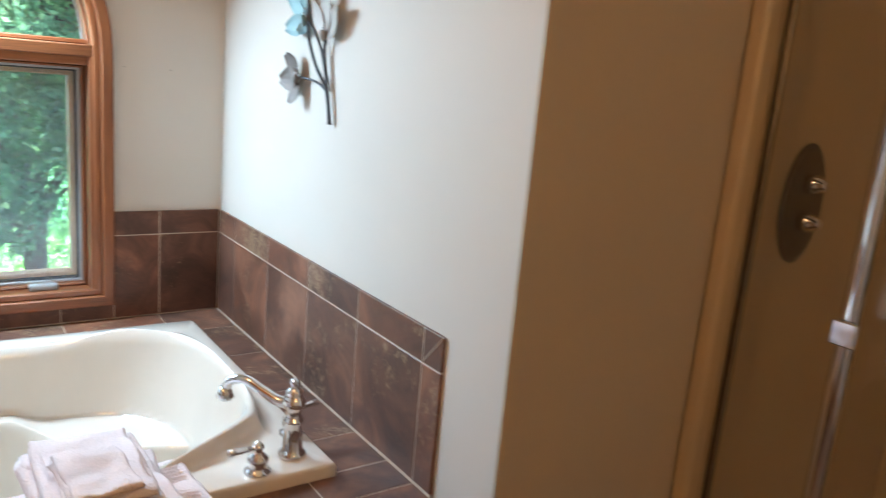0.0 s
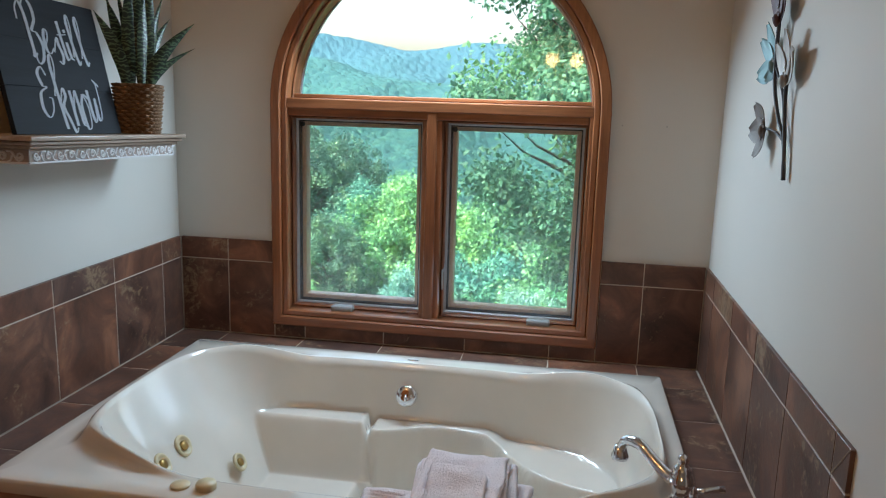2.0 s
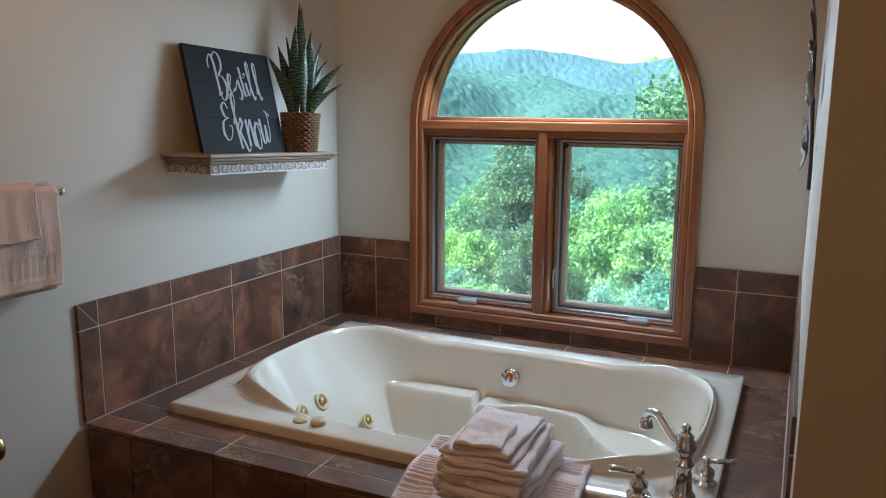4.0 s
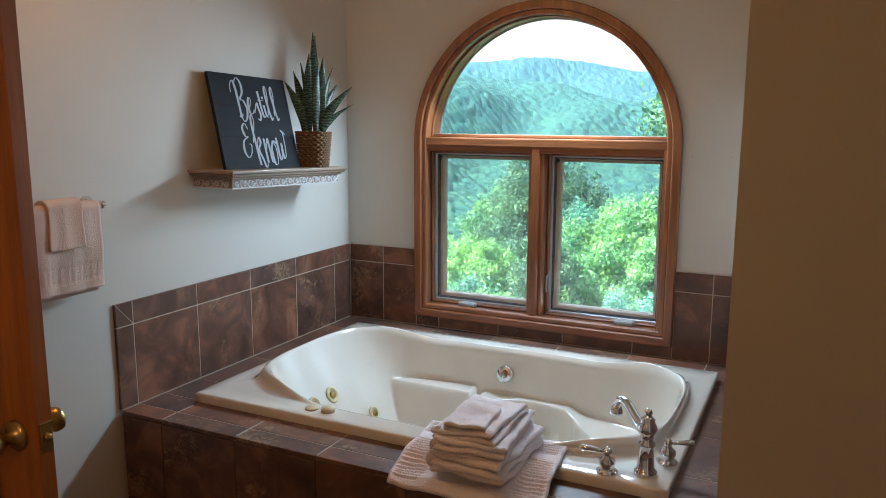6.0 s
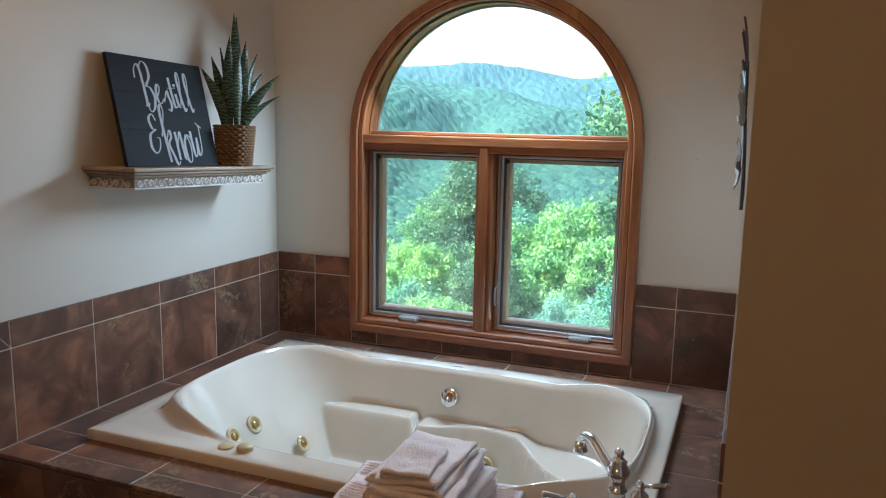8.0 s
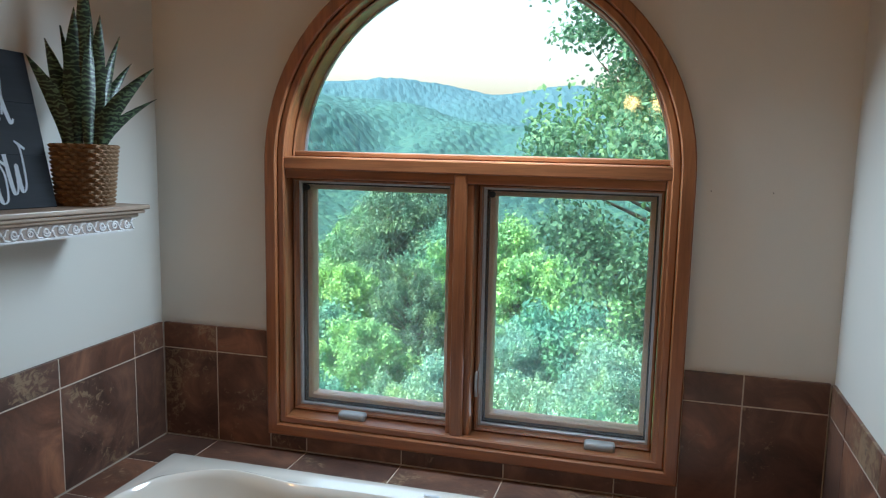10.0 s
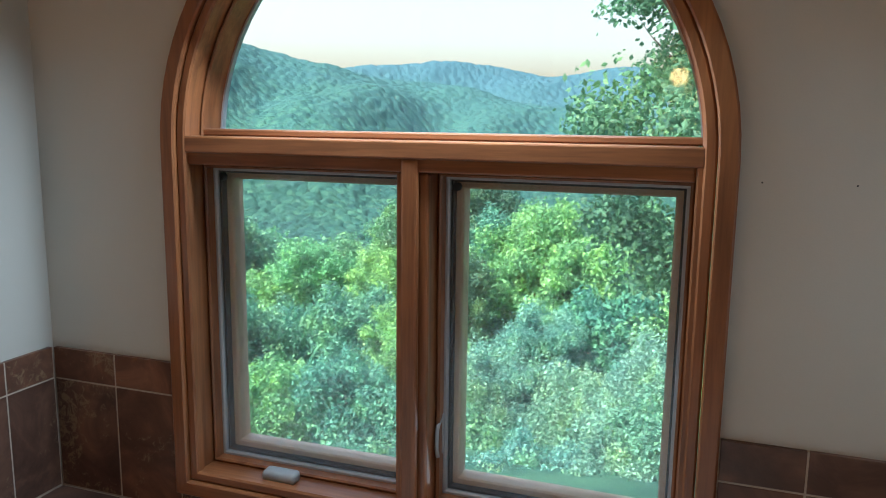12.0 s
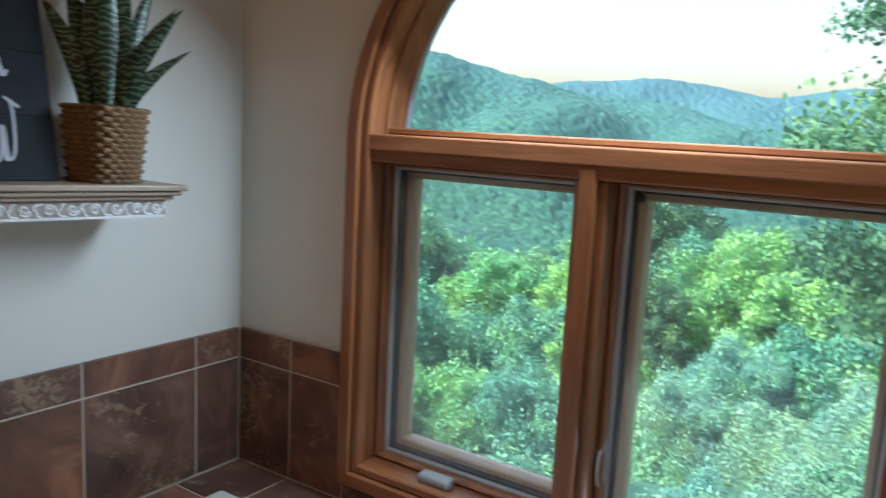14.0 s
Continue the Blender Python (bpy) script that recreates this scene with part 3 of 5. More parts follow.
def spout_at(p):
    bm = bmesh.new()
    lathe(bm, [(0.031, 0.0), (0.031, 0.008), (0.026, 0.014), (0.023, 0.02), (0.021, 0.05), (0.0185, 0.078), (0.023, 0.082), (0.023, 0.088), (0.0175, 0.093), (0.0175, 0.11), (0.024, 0.118), (0.0265, 0.13), (0.022, 0.142), (0.018, 0.148), (0.020, 0.153), (0.013, 0.160), (0.008, 0.166), (0.012, 0.172), (0.009, 0.18), (0.003, 0.184)], pose(*p), 28)
    body = part("spout_body", bm, CHROME, tap, smooth=True)
    q = Vector(p)
    d = Vector((-0.67, 0.74, 0)).normalized()
    pts = spline([q + d * 0.012 + Vector((0, 0, 0.122)), q + d * 0.04 + Vector((0, 0, 0.125)), q + d * 0.075 + Vector((0, 0, 0.140)), q + d * 0.115 + Vector((0, 0, 0.158)), q + d * 0.152 + Vector((0, 0, 0.152)), q + d * 0.168 + Vector((0, 0, 0.128))], 6)
    bm = bmesh.new()
    tube(bm, pts, lambda t: 0.0135 - 0.003 * t, 14)
    tip = q + d * 0.168
    lathe(bm, [(0.018, 0.104), (0.020, 0.111), (0.016, 0.121), (0.012, 0.134)], pose(tip.x, tip.y, 0 + p[2]), 18)
    part("spout", bm, CHROME, body, smooth=True)


def lever_at(p, dx, dy):
    bm = bmesh.new()
    lathe(bm, [(0.029, 0.0), (0.029, 0.005), (0.021, 0.009), (0.018, 0.014), (0.023, 0.024), (0.022, 0.036), (0.013, 0.044), (0.010, 0.050), (0.013, 0.055), (0.012, 0.063), (0.006, 0.069), (0.002, 0.072)], pose(*p), 24)
    h = part("handle", bm, CHROME, tap, smooth=True)
    q = Vector(p) + Vector((0, 0, 0.059))
    d = Vector((dx, dy, 0)).normalized()
    bm = bmesh.new()
    tube(bm, [q + d * 0.008, q + d * 0.03 + Vector((0, 0, 0.001)), q + d * 0.055 + Vector((0, 0, 0.004)), q + d * 0.07 + Vector((0, 0, 0.004))], lambda t: 0.005 + 0.0035 * t, 10)
    part("lever", bm, CHROME, h, smooth=True)


spout_at((0.0, 0.0, 0))
lever_at((-0.095, -0.038, 0), -1, -0.2)
lever_at((0.04, 0.095, 0), 1, 0.2)


# ---- towels ----
def cloth_slab(bm, w, d, z0, t, m, ribs=False, seed=0, amp=0.004, nx=26, ny=22):
    """A soft slab of towelling with rounded edges and slight waves."""
    def surf(u, v, top):
        x, y = (u - 0.5) * w, (v - 0.5) * d
        e = min(u, 1 - u) * w, min(v, 1 - v) * d
        r = min(t * 0.5, 0.02)
        k = min(1.0, min(e) / r)
        h = math.sqrt(max(0.0, 1 - (1 - k) ** 2))
        n = noise.noise(Vector((x * 9 + seed * 7, y * 9, seed * 3.1))) * amp
        z = z0 + t / 2 + n + (t / 2) * h * (1 if top else -1)
        if ribs and top:
            a = sstep(0.012, 0.018, e[0]) * sstep(0.095, 0.088, e[0]) * sstep(0.012, 0.018, e[1]) * (1 - sstep(0.035, 0.04, y) * sstep(0.085, 0.08, y))
            z -= 0.006 * a * (0.5 + 0.5 * math.cos(y * 2 * math.pi / 0.0135))
        n2 = noise.noise(Vector((x * 14 + 5, y * 14, seed))) * 0.008
        z += noise.noise(Vector((x * 38, y * 30, seed * 1.7))) * amp * 0.35
        return m @ Vector((x + n2, y + n2, z))
    for top in (True, False):
        g = [[bm.verts.new(surf(i / nx, j / ny, top)) for j in range(ny + 1)] for i in range(nx + 1)]
        for i in range(nx):
            for j in range(ny):
                f = (g[i][j], g[i + 1][j], g[i + 1][j + 1], g[i][j + 1])
                bm.faces.new(f if top else f[::-1])
    bmesh.ops.remove_doubles(bm, verts=bm.verts, dist=0.0006)


def folded(name, label, layers, w, d, t, m, material, seed):
    top = tagged(new(name), label, "towel", "towels folded on the bath edge")
    top.matrix_basis = m
    for k in range(layers):
        bm = bmesh.new()
        j = random.uniform(-0.004, 0.004)
        cloth_slab(bm, w - 0.006 * (k % 2), d - 0.008 * ((k + 1) % 2), k * t * 0.9, t, pose(j * 1.6, -j * 2, 0, 0, 0, j * 420), seed=seed + k, amp=0.011, nx=40, ny=44)
        part("fold", bm, material, top, smooth=True)
    # the rolled fold that joins the layers on one side
    bm = bmesh.new()
    h = layers * t * 0.9
    pts = [Vector((-w / 2 + 0.012, y, h / 2 + noise.noise(Vector((y * 12, seed, 0))) * 0.003)) for y in np.linspace(-d / 2 + 0.012, d / 2 - 0.012, 14)]
    tube(bm, pts, h / 2 * 0.98, 12)
    part("rolled_edge", bm, material, top, smooth=True)
    return top


bath_mat = tagged(new("bath_mat"), "pale pink ribbed terry bath mat laid over the bath rim", "bath mat")
bath_mat.matrix_basis = pose(1.25, -1.278, RZ + 0.001, 0, 0, 2)
bm = bmesh.new()
cloth_slab(bm, 0.44, 0.345, 0, 0.014, Matrix(), ribs=True, seed=3, amp=0.005, nx=60, ny=170)
for v in bm.verts:
    v.co.x -= 0.05 * v.co.y
    v.co.z -= 0.028 * sstep(-0.03, -0.12, v.co.y)
    v.co.z -= 0.02 * sstep(-0.135, -0.18, v.co.y)
part("mat_cloth", bm, TOWEL, bath_mat, smooth=True)
folded("bath_towel", "thick folded pale pink bath towel at the bottom of the stack", 3, 0.215, 0.31, 0.0185, pose(1.275, -1.275, RZ + 0.012, 0, 0, -3), TOWEL, 11)
folded("bath_towel", "folded pale pink bath towel in the lower part of the stack", 3, 0.205, 0.30, 0.0165, pose(1.262, -1.272, RZ + 0.060, 1, 0, 5), TOWEL, 31)
folded("hand_towel", "folded pale pink hand towel in the middle of the stack", 2, 0.178, 0.275, 0.0125, pose(1.25, -1.268, RZ + 0.104, 1, -1, 0), TOWEL, 41)
folded("wash_cloth", "small folded pale pink wash cloth on top of the stack", 2, 0.118, 0.165, 0.0115, pose(1.245, -1.318, RZ + 0.125, 2, 0, 4), TOWEL, 51)

# ---- shelf, sign, plant on the west wall ----
SX0, SX1, SY0, SY1, SZ = -0.012, 0.200, -1.045, -0.313, 1.323
TILT = Matrix.Translation((0, -0.68, SZ)) @ Matrix.Rotation(radians(-2.0), 4, "X") @ Matrix.Translation((0, 0.68, -SZ))
shelf = tagged(new("wall_shelf"), "limed oak wall shelf with a whitewashed carved scroll border", "shelf")


def shelf_board(x1, y0, y1, z0, z1, bevel):
    return boxed(SX0, x1, y0, y1, z0, z1, bevel, 2)


shelf.matrix_basis = TILT
part("top_board", shelf_board(SX1, SY0, SY1, SZ - 0.012, SZ, 0.003), SHELFW, shelf)
part("moulding", shelf_board(SX1 - 0.008, SY0 + 0.008, SY1 - 0.008, SZ - 0.022, SZ - 0.0125, 0.004), SHELFW, shelf)
part("moulding", shelf_board(SX1 - 0.02, SY0 + 0.02, SY1 - 0.02, SZ - 0.031, SZ - 0.0225, 0.003), SHELFW, shelf)
core = part("border", shelf_board(SX1 - 0.032, SY0 + 0.032, SY1 - 0.032, SZ - 0.066, SZ - 0.0315, 0.002), CARVEBACK, shelf, "brown recess behind whitewashed scrolls")


def scroll(bm, o, u, s):
    up = Vector((0, 0, 1))
    pts = []
    for i in range(16):
        a = i / 15 * 1.6 * 2 * math.pi
        r = 0.0115 * (1 - i / 19)
        pts.append(o + u * (r * math.cos(a)) + up * (s * r * math.sin(a)))
    tube(bm, pts, lambda t: 0.0032 - 0.0012 * t, 6)
    tube(bm, spline([o + u * 0.0135, o + u * 0.020 - up * s * 0.010, o + u * 0.034 - up * s * 0.012], 4), lambda t: 0.0034 - 0.001 * t, 6)
    tube(bm, spline([o + u * 0.018 - up * s * 0.002, o + u * 0.024 + up * s * 0.010, o + u * 0.031 + up * s * 0.012], 4), lambda t: 0.0036 * (1 - 0.6 * t), 6)


xf = SX1 - 0.032
for k in range(15):
    bm = bmesh.new()
    scroll(bm, Vector((xf, SY0 + 0.055 + k * 0.0445, SZ - 0.049)), Vector((0, 1, 0)), 1 if k % 2 else -1)
    part("scroll", bm, CARVED, core, "whitewashed carved scroll", smooth=True)
for k in range(4):
    bm = bmesh.new()
    scroll(bm, Vector((xf - 0.025 - k * 0.045, SY0 + 0.032, SZ - 0.049)), Vector((-1, 0, 0)), 1 if k % 2 else -1)
    part("scroll", bm, CARVED, core, "whitewashed carved scroll", smooth=True)
bm = boxed(xf - 0.004, xf + 0.004, SY0 + 0.029, SY1 - 0.032, SZ - 0.0665, SZ - 0.062)
box(bm, SX0, xf - 0.0045, SY0 + 0.028, SY0 + 0.036, SZ - 0.0665, SZ - 0.062)
part("lower_fillet", bm, CARVED, core)

# sign: local x along the wall (towards the window), z up its face
sign = tagged(new("wooden_sign"), "black plank sign with white script lettering leaning on the shelf", "sign")
lean = math.degrees(math.atan2(0.083, 0.35))
sign.matrix_basis = TILT @ pose(0.112, -0.757, SZ + 0.001, 0, 0, 90) @ pose(0, 0, 0, -lean, 0, 0)
SW, SH = 0.44, 0.362
for k in range(3):
    bm = boxed(-SW / 2, SW / 2, 0, 0.014, k * SH / 3 + 0.0002, (k + 1) * SH / 3 - 0.0002, 0.0006)
    part("plank", bm, BLACKW, sign)


def lettering(strokes, name="letter"):
    """One letter: flat raised brush strokes, broad where they run down the board."""
    bm = bmesh.new()
    for stroke in strokes:
        pts = spline([((u - 0.5) * SW, 0, v * SH) for u, v in stroke], 7)
        left, right = [], []
        for i, p in enumerate(pts):
            d = (pts[min(i + 1, len(pts) - 1)] - pts[max(i - 1, 0)]).normalized()
            w = 0.0013 + 0.0046 * abs(d.z) ** 1.5 * (1 if d.z < 0 else 0.35)
            s_ = Vector((d.z, 0, -d.x)) * w
            left.append(p + s_)
            right.append(p - s_)
        for y in (-0.0014,):
            a = [bm.verts.new((p.x, y, p.z)) for p in left]
            b = [bm.verts.new((p.x, y, p.z)) for p in right]
            for i in range(len(a) - 1):
                bm.faces.new((a[i], a[i + 1], b[i + 1], b[i]))
    bmesh.ops.solidify(bm, geom=bm.faces[:], thickness=0.0008)
    part(name, bm, WHITEP, sign, "white brushed script letter")


# ---- snake plant in a woven pot ----
plant = tagged(new("potted_snake_plant"), "dark green banded snake plant in a woven brown basket pot", "plant")
plant.matrix_basis = TILT @ pose(0.118, -0.45, SZ + 0.0005, 0, 0, 12)


def pot():
    bm = bmesh.new()
    rows, N = 15, 96
    def square(a, r):
        c, s = math.cos(a), math.sin(a)
        k = (abs(c) ** 5 + abs(s) ** 5) ** (-1 / 5)
        return r * c * k, r * s * k
    rings = []
    for i in range(rows * 4 + 1):
        f = i / (rows * 4)
        ring = []
        for k in range(N):
            a = 2 * math.pi * k / N
            r = 0.051 + 0.0105 * f
            ph = math.pi * (int(f * rows) % 2)
            wob = 0.0042 * math.cos(a * 16 + ph) + 0.003 * abs(math.sin(math.pi * f * rows))
            x, y = square(a, r + wob)
            ring.append(bm.verts.new((x, y, 0.148 * f)))
        rings.append(ring)
    ring = []
    for k in range(N):
        x, y = square(2 * math.pi * k / N, 0.056)
        ring.append(bm.verts.new((x, y, 0.146)))
    rings.append(ring)
    ring = []
    for k in range(N):
        x, y = square(2 * math.pi * k / N, 0.054)
        ring.append(bm.verts.new((x, y, 0.118)))
    rings.append(ring)
    for a, b in zip(rings, rings[1:]):
        for k in range(N):
            bm.faces.new((a[k], a[(k + 1) % N], b[(k + 1) % N], b[k]))
    bm.faces.new(rings[0][::-1])
    return bm


def snake_leaf_material():
    m, nt, b = mat("snake_leaf", 0.38)
    v = coords(nt, (1, 1, 1))
    w = nt.nodes.new("ShaderNodeTexWave")
    w.bands_direction = "Z"
    for k, val in (("Scale", 26.0), ("Distortion", 9.0), ("Detail", 4.0), ("Detail Scale", 2.2)):
        w.inputs[k].default_value = val
    nt.links.new(v, w.inputs["Vector"])
    nt.links.new(ramp(nt, w.outputs["Fac"], [(0.35, (0.006, 0.016, 0.008)), (0.62, (0.014, 0.036, 0.018)), (0.86, (0.09, 0.15, 0.08))]), b.inputs["Base Color"])
    return m


SNAKE = snake_leaf_material()
basket = part("basket", pot(), WICKER, plant)
part("soil", boxed(-0.05, 0.05, -0.05, 0.05, 0.09, 0.125, 0.01), SOIL, plant)


def snake_leaf(x, y, h, w, bend, side, yaw):
    bm = bmesh.new()
    n = 18
    m = pose(x, y, 0.118, 0, 0, yaw)
    rows_ = []
    for i in range(n + 1):
        t = i / n
        ww = w * (0.45 + 1.5 * t * (1 - 0.35 * t)) if t < 0.45 else w * 1.0 * (1 - ((t - 0.45) / 0.55) ** 2.3) * 1.02
        ww = max(ww * 0.84, 0.0008)
        tw = 0.5 * t
        cx, cy, cz = side * t * t, bend * t * t, 1.08 * h * t
        row = []
        for j, s in enumerate((-1, -0.5, 0, 0.5, 1)):
            lx, ly = s * ww / 2, 0.006 * (s * s) * (1 - t * 0.5)
            row.append((cx + lx * math.cos(tw) - ly * math.sin(tw), cy + lx * math.sin(tw) + ly * math.cos(tw), cz))
        rows_.append(row)
    for off, flip in ((0.0, False), (0.0016, True)):
        g = [[bm.verts.new(m @ Vector((px, py - off, pz))) for px, py, pz in row] for row in rows_]
        for a, b in zip(g, g[1:]):
            for j in range(4):
                f = (a[j], a[j + 1], b[j + 1], b[j])
                bm.faces.new(f[::-1] if flip else f)
    part("leaf", bm, SNAKE, plant, smooth=True)


# offset along the shelf, depth behind, height, width, bend back, lean along the shelf, turn
for along, deep, h, w, bend, side, yaw in ((0.010, 0.0, 0.405, 0.050, 0.01, -0.012, 20), (0.016, 0.022, 0.395, 0.046, 0.02, 0.0, 48), (-0.020, -0.004, 0.325, 0.058, 0.0, 0.004, 28),
                                           (-0.030, 0.004, 0.255, 0.054, 0.01, -0.05, 35), (-0.034, -0.018, 0.215, 0.048, -0.03, -0.078, 10), (0.026, -0.010, 0.31, 0.046, -0.01, 0.018, 14),
                                           (0.034, 0.010, 0.275, 0.040, 0.01, 0.058, 50), (0.030, -0.010, 0.20, 0.056, -0.02, 0.135, 15), (0.032, 0.012, 0.135, 0.046, -0.04, 0.13, 32),
                                           (0.012, -0.022, 0.285, 0.042, -0.02, 0.004, 40), (-0.012, 0.024, 0.29, 0.048, 0.04, -0.02, 60), (0.022, 0.028, 0.22, 0.044, 0.05, 0.09, 30)):
    c, q = math.cos(radians(23)), math.sin(radians(23))
    snake_leaf(along * c - deep * q, along * q + deep * c, h, w, bend, side, yaw)

# ---- towel bar with towels ----
bar = tagged(new("towel_rail"), "chrome towel rail fixed to the off-white wall", "towel rail")
BZ, BX = 1.255, 0.058
BY0, BY1 = -2.02, -1.47
bm = bmesh.new()
tube(bm, [(BX, BY0, BZ), (BX, BY1, BZ)], 0.008, 14)
part("rod", bm, CHROME, bar, smooth=True)
for y in (BY0 + 0.012, BY1 - 0.012):
    bm = bmesh.new()
    lathe(bm, [(0.024, 0), (0.024, 0.005), (0.013, 0.012), (0.009, 0.03), (0.010, 0.055), (0.013, 0.062), (0.013, 0.078), (0.006, 0.084)], pose(SX0, y, BZ, 0, 90, 0), 20)
    part("bracket", bm, CHROME, bar, smooth=True)


def hung(name, label, y0, y1, front, back, r, seed, ribs):
    """A towel folded over the rail: down the front, over, and down the back."""
    bm = bmesh.new()
    path = []
    n = 40
    for i in range(n + 1):
        s = front - i / n * front
        path.append((BX + r + 0.004 * math.sin(s * 9 + seed), BZ - s, s))
    for i in range(1, 8):
        a = math.pi * i / 8
        path.append((BX + r * math.cos(a), BZ + r * math.sin(a), 0))
    for i in range(9):
        s = i / 8 * back
        path.append((BX - r, BZ - s, -s))
    ny = 34
    g = []
    for x, z, s in path:
        row = []
        for j in range(ny + 1):
            v = j / ny
            y = y0 + (y1 - y0) * v
            dx = 0.005 * noise.noise(Vector((y * 22 + seed, z * 5, 0))) * (1 + 4 * max(0, s))
            if ribs and 0.66 * front < s < 0.9 * front:
                dx -= 0.004 * (0.5 + 0.5 * math.cos(y * 2 * math.pi / 0.021))
            row.append(Vector((x + dx, y + 0.006 * noise.noise(Vector((z * 11, v * 2, seed))), z + 0.004 * noise.noise(Vector((y * 30, seed, 1))) * (1 if s > 0.9 * front else 0))))
        g.append(row)
    outer = [[bm.verts.new(p) for p in row] for row in g]
    th = 0.010
    inner = []
    for i, row in enumerate(g):
        k = 1 if i <= n else (math.cos(math.pi * (i - n) / 8) if i < n + 8 else -1)
        h = 0 if i <= n or i >= n + 8 else math.sin(math.pi * (i - n) / 8)
        inner.append([bm.verts.new(p - Vector((th * k, 0, th * h))) for p in row])
    for gg, flip in ((outer, False), (inner, True)):
        for a, b in zip(gg, gg[1:]):
            for j in range(ny):
                f = (a[j], a[j + 1], b[j + 1], b[j])
                bm.faces.new(f[::-1] if flip else f)
    for j in range(ny):
        bm.faces.new((inner[0][j], inner[0][j + 1], outer[0][j + 1], outer[0][j]))
        bm.faces.new((outer[-1][j], outer[-1][j + 1], inner[-1][j + 1], inner[-1][j]))
    for i in range(len(g) - 1):
        bm.faces.new((inner[i][0], outer[i][0], outer[i + 1][0], inner[i + 1][0]))
        bm.faces.new((outer[i][-1], inner[i][-1], inner[i + 1][-1], outer[i + 1][-1]))
    ob = tagged(new(name), label, "towel", "towels on the rail")
    part("cloth", bm, TOWEL2, ob, smooth=True)
    return ob


hung("hanging_bath_towel", "blush pink bath towel with a ribbed band on the rail", -1.755, -1.505, 0.25, 0.265, 0.019, 2.0, True)
hung("hanging_hand_towel", "small blush pink face cloth draped over the bath towel", -1.69, -1.575, 0.115, 0.10, 0.032, 5.0, False)

# ---- metal flower wall art on the east wall ----
art = tagged(new("metal_flower_wall_art"), "painted metal flower spray on dark wire stems", "wall decoration")
AX = W - 0.012


def stem(points, r=0.0042):
    """A wire stem through points (distance from the wall, y, z)."""
    bm = bmesh.new()
    tube(bm, spline([(AX - dx, y, z) for dx, y, z in points], 8), r, 8)
    part("stem", bm, IRON, art, smooth=True)


def petal(parent, material, p0, p1, width, off=0.012, cup=0.004, lift=0.014):
    """A pointed sheet-metal petal from p0 to p1 (y, z), curling away from the wall at its tip."""
    bm = bmesh.new()
    n = 12
    a, b = Vector((0, *p0)), Vector((0, *p1))
    u = b - a
    v = Vector((0, -u.z, u.y)).normalized()
    grids = []
    for side in (0.0, 0.0016):
        g = []
        for i in range(n + 1):
            t = i / n
            w = width * (math.sin(math.pi * (0.12 + 0.80 * t)) ** 0.9) / 2
            row = []
            for q in (-1, -0.5, 0, 0.5, 1):
                x = AX - off - lift * t * t + cup * (1 - q * q) - side
                row.append(bm.verts.new(a + u * t + v * (w * q) + Vector((x, 0, 0))))
            g.append(row)
        grids.append(g)
        for p, q in zip(g, g[1:]):
            for k in range(4):
                f = (p[k], p[k + 1], q[k + 1], q[k])
                bm.faces.new(f if side else f[::-1])
    f, g = grids
    rim = lambda h: [r[0] for r in h] + h[-1][1:-1] + [r[-1] for r in h[::-1]] + h[0][3:0:-1]
    ra, rb = rim(f), rim(g)
    for k in range(len(ra)):
        m_ = (k + 1) % len(ra)
        bm.faces.new((ra[k], ra[m_], rb[m_], rb[k]))
    part("petal", bm, material, parent)


def bloom(material, label, centre, petals, off=0.012):
    bm = bmesh.new()
    y, z = centre
    lathe(bm, [(0.002, -0.014), (0.008, -0.006), (0.011, 0.006), (0.007, 0.014)], pose(AX - off - 0.004, y, z), 12)
    f = part("flower", bm, material, art, label, smooth=True)
    for p0, p1, width in petals:
        petal(f, material, p0, p1, width, off)
    for dy, dz in ((-0.010, 0.012), (0.006, 0.018), (-0.002, 0.030)):
        bm = bmesh.new()
        lathe(bm, [(0.0032, 0), (0.003, 0.002), (0.0012, 0.0034)], pose(AX - off - 0.003, y + dy, z + dz, 0, -90, 0), 8)
        part("rivet", bm, ALU, f, "small bright rivet", smooth=True)


# y grows towards the window
stem([(0.0, -0.826, 1.292), (0.0, -0.812, 1.35), (0.002, -0.790, 1.39), (0.006, -0.744, 1.435), (0.010, -0.703, 1.504), (0.012, -0.694, 1.58), (0.014, -0.699, 1.648)], 0.0046)
stem([(0.0, -0.832, 1.292), (0.002, -0.806, 1.39), (0.005, -0.789, 1.465), (0.008, -0.800, 1.515)], 0.0046)
stem([(0.0, -0.812, 1.36), (0.004, -0.774, 1.465), (0.008, -0.742, 1.51), (0.010, -0.700, 1.542)], 0.0034)
stem([(0.0, -0.800, 1.375), (0.004, -0.766, 1.389), (0.006, -0.720, 1.397), (0.008, -0.655, 1.400)], 0.0034)
bloom(PET_PLUM, "plum coloured metal tulip", (-0.699, 1.648), (((-0.696, 1.648), (-0.645, 1.736), 0.050), ((-0.704, 1.648), (-0.782, 1.724), 0.052), ((-0.700, 1.650), (-0.716, 1.766), 0.056)), 0.016)
bloom(PET_GREY, "weathered pale grey metal tulip", (-0.800, 1.508), (((-0.792, 1.508), (-0.744, 1.594), 0.050), ((-0.806, 1.508), (-0.888, 1.573), 0.058), ((-0.800, 1.510), (-0.815, 1.620), 0.062)), 0.012)
bloom(PET_TEAL, "pale teal metal flower", (-0.682, 1.545), (((-0.684, 1.548), (-0.640, 1.647), 0.052), ((-0.676, 1.550), (-0.590, 1.612), 0.046), ((-0.680, 1.542), (-0.586, 1.526), 0.058), ((-0.688, 1.538), (-0.664, 1.516), 0.040)), 0.012)
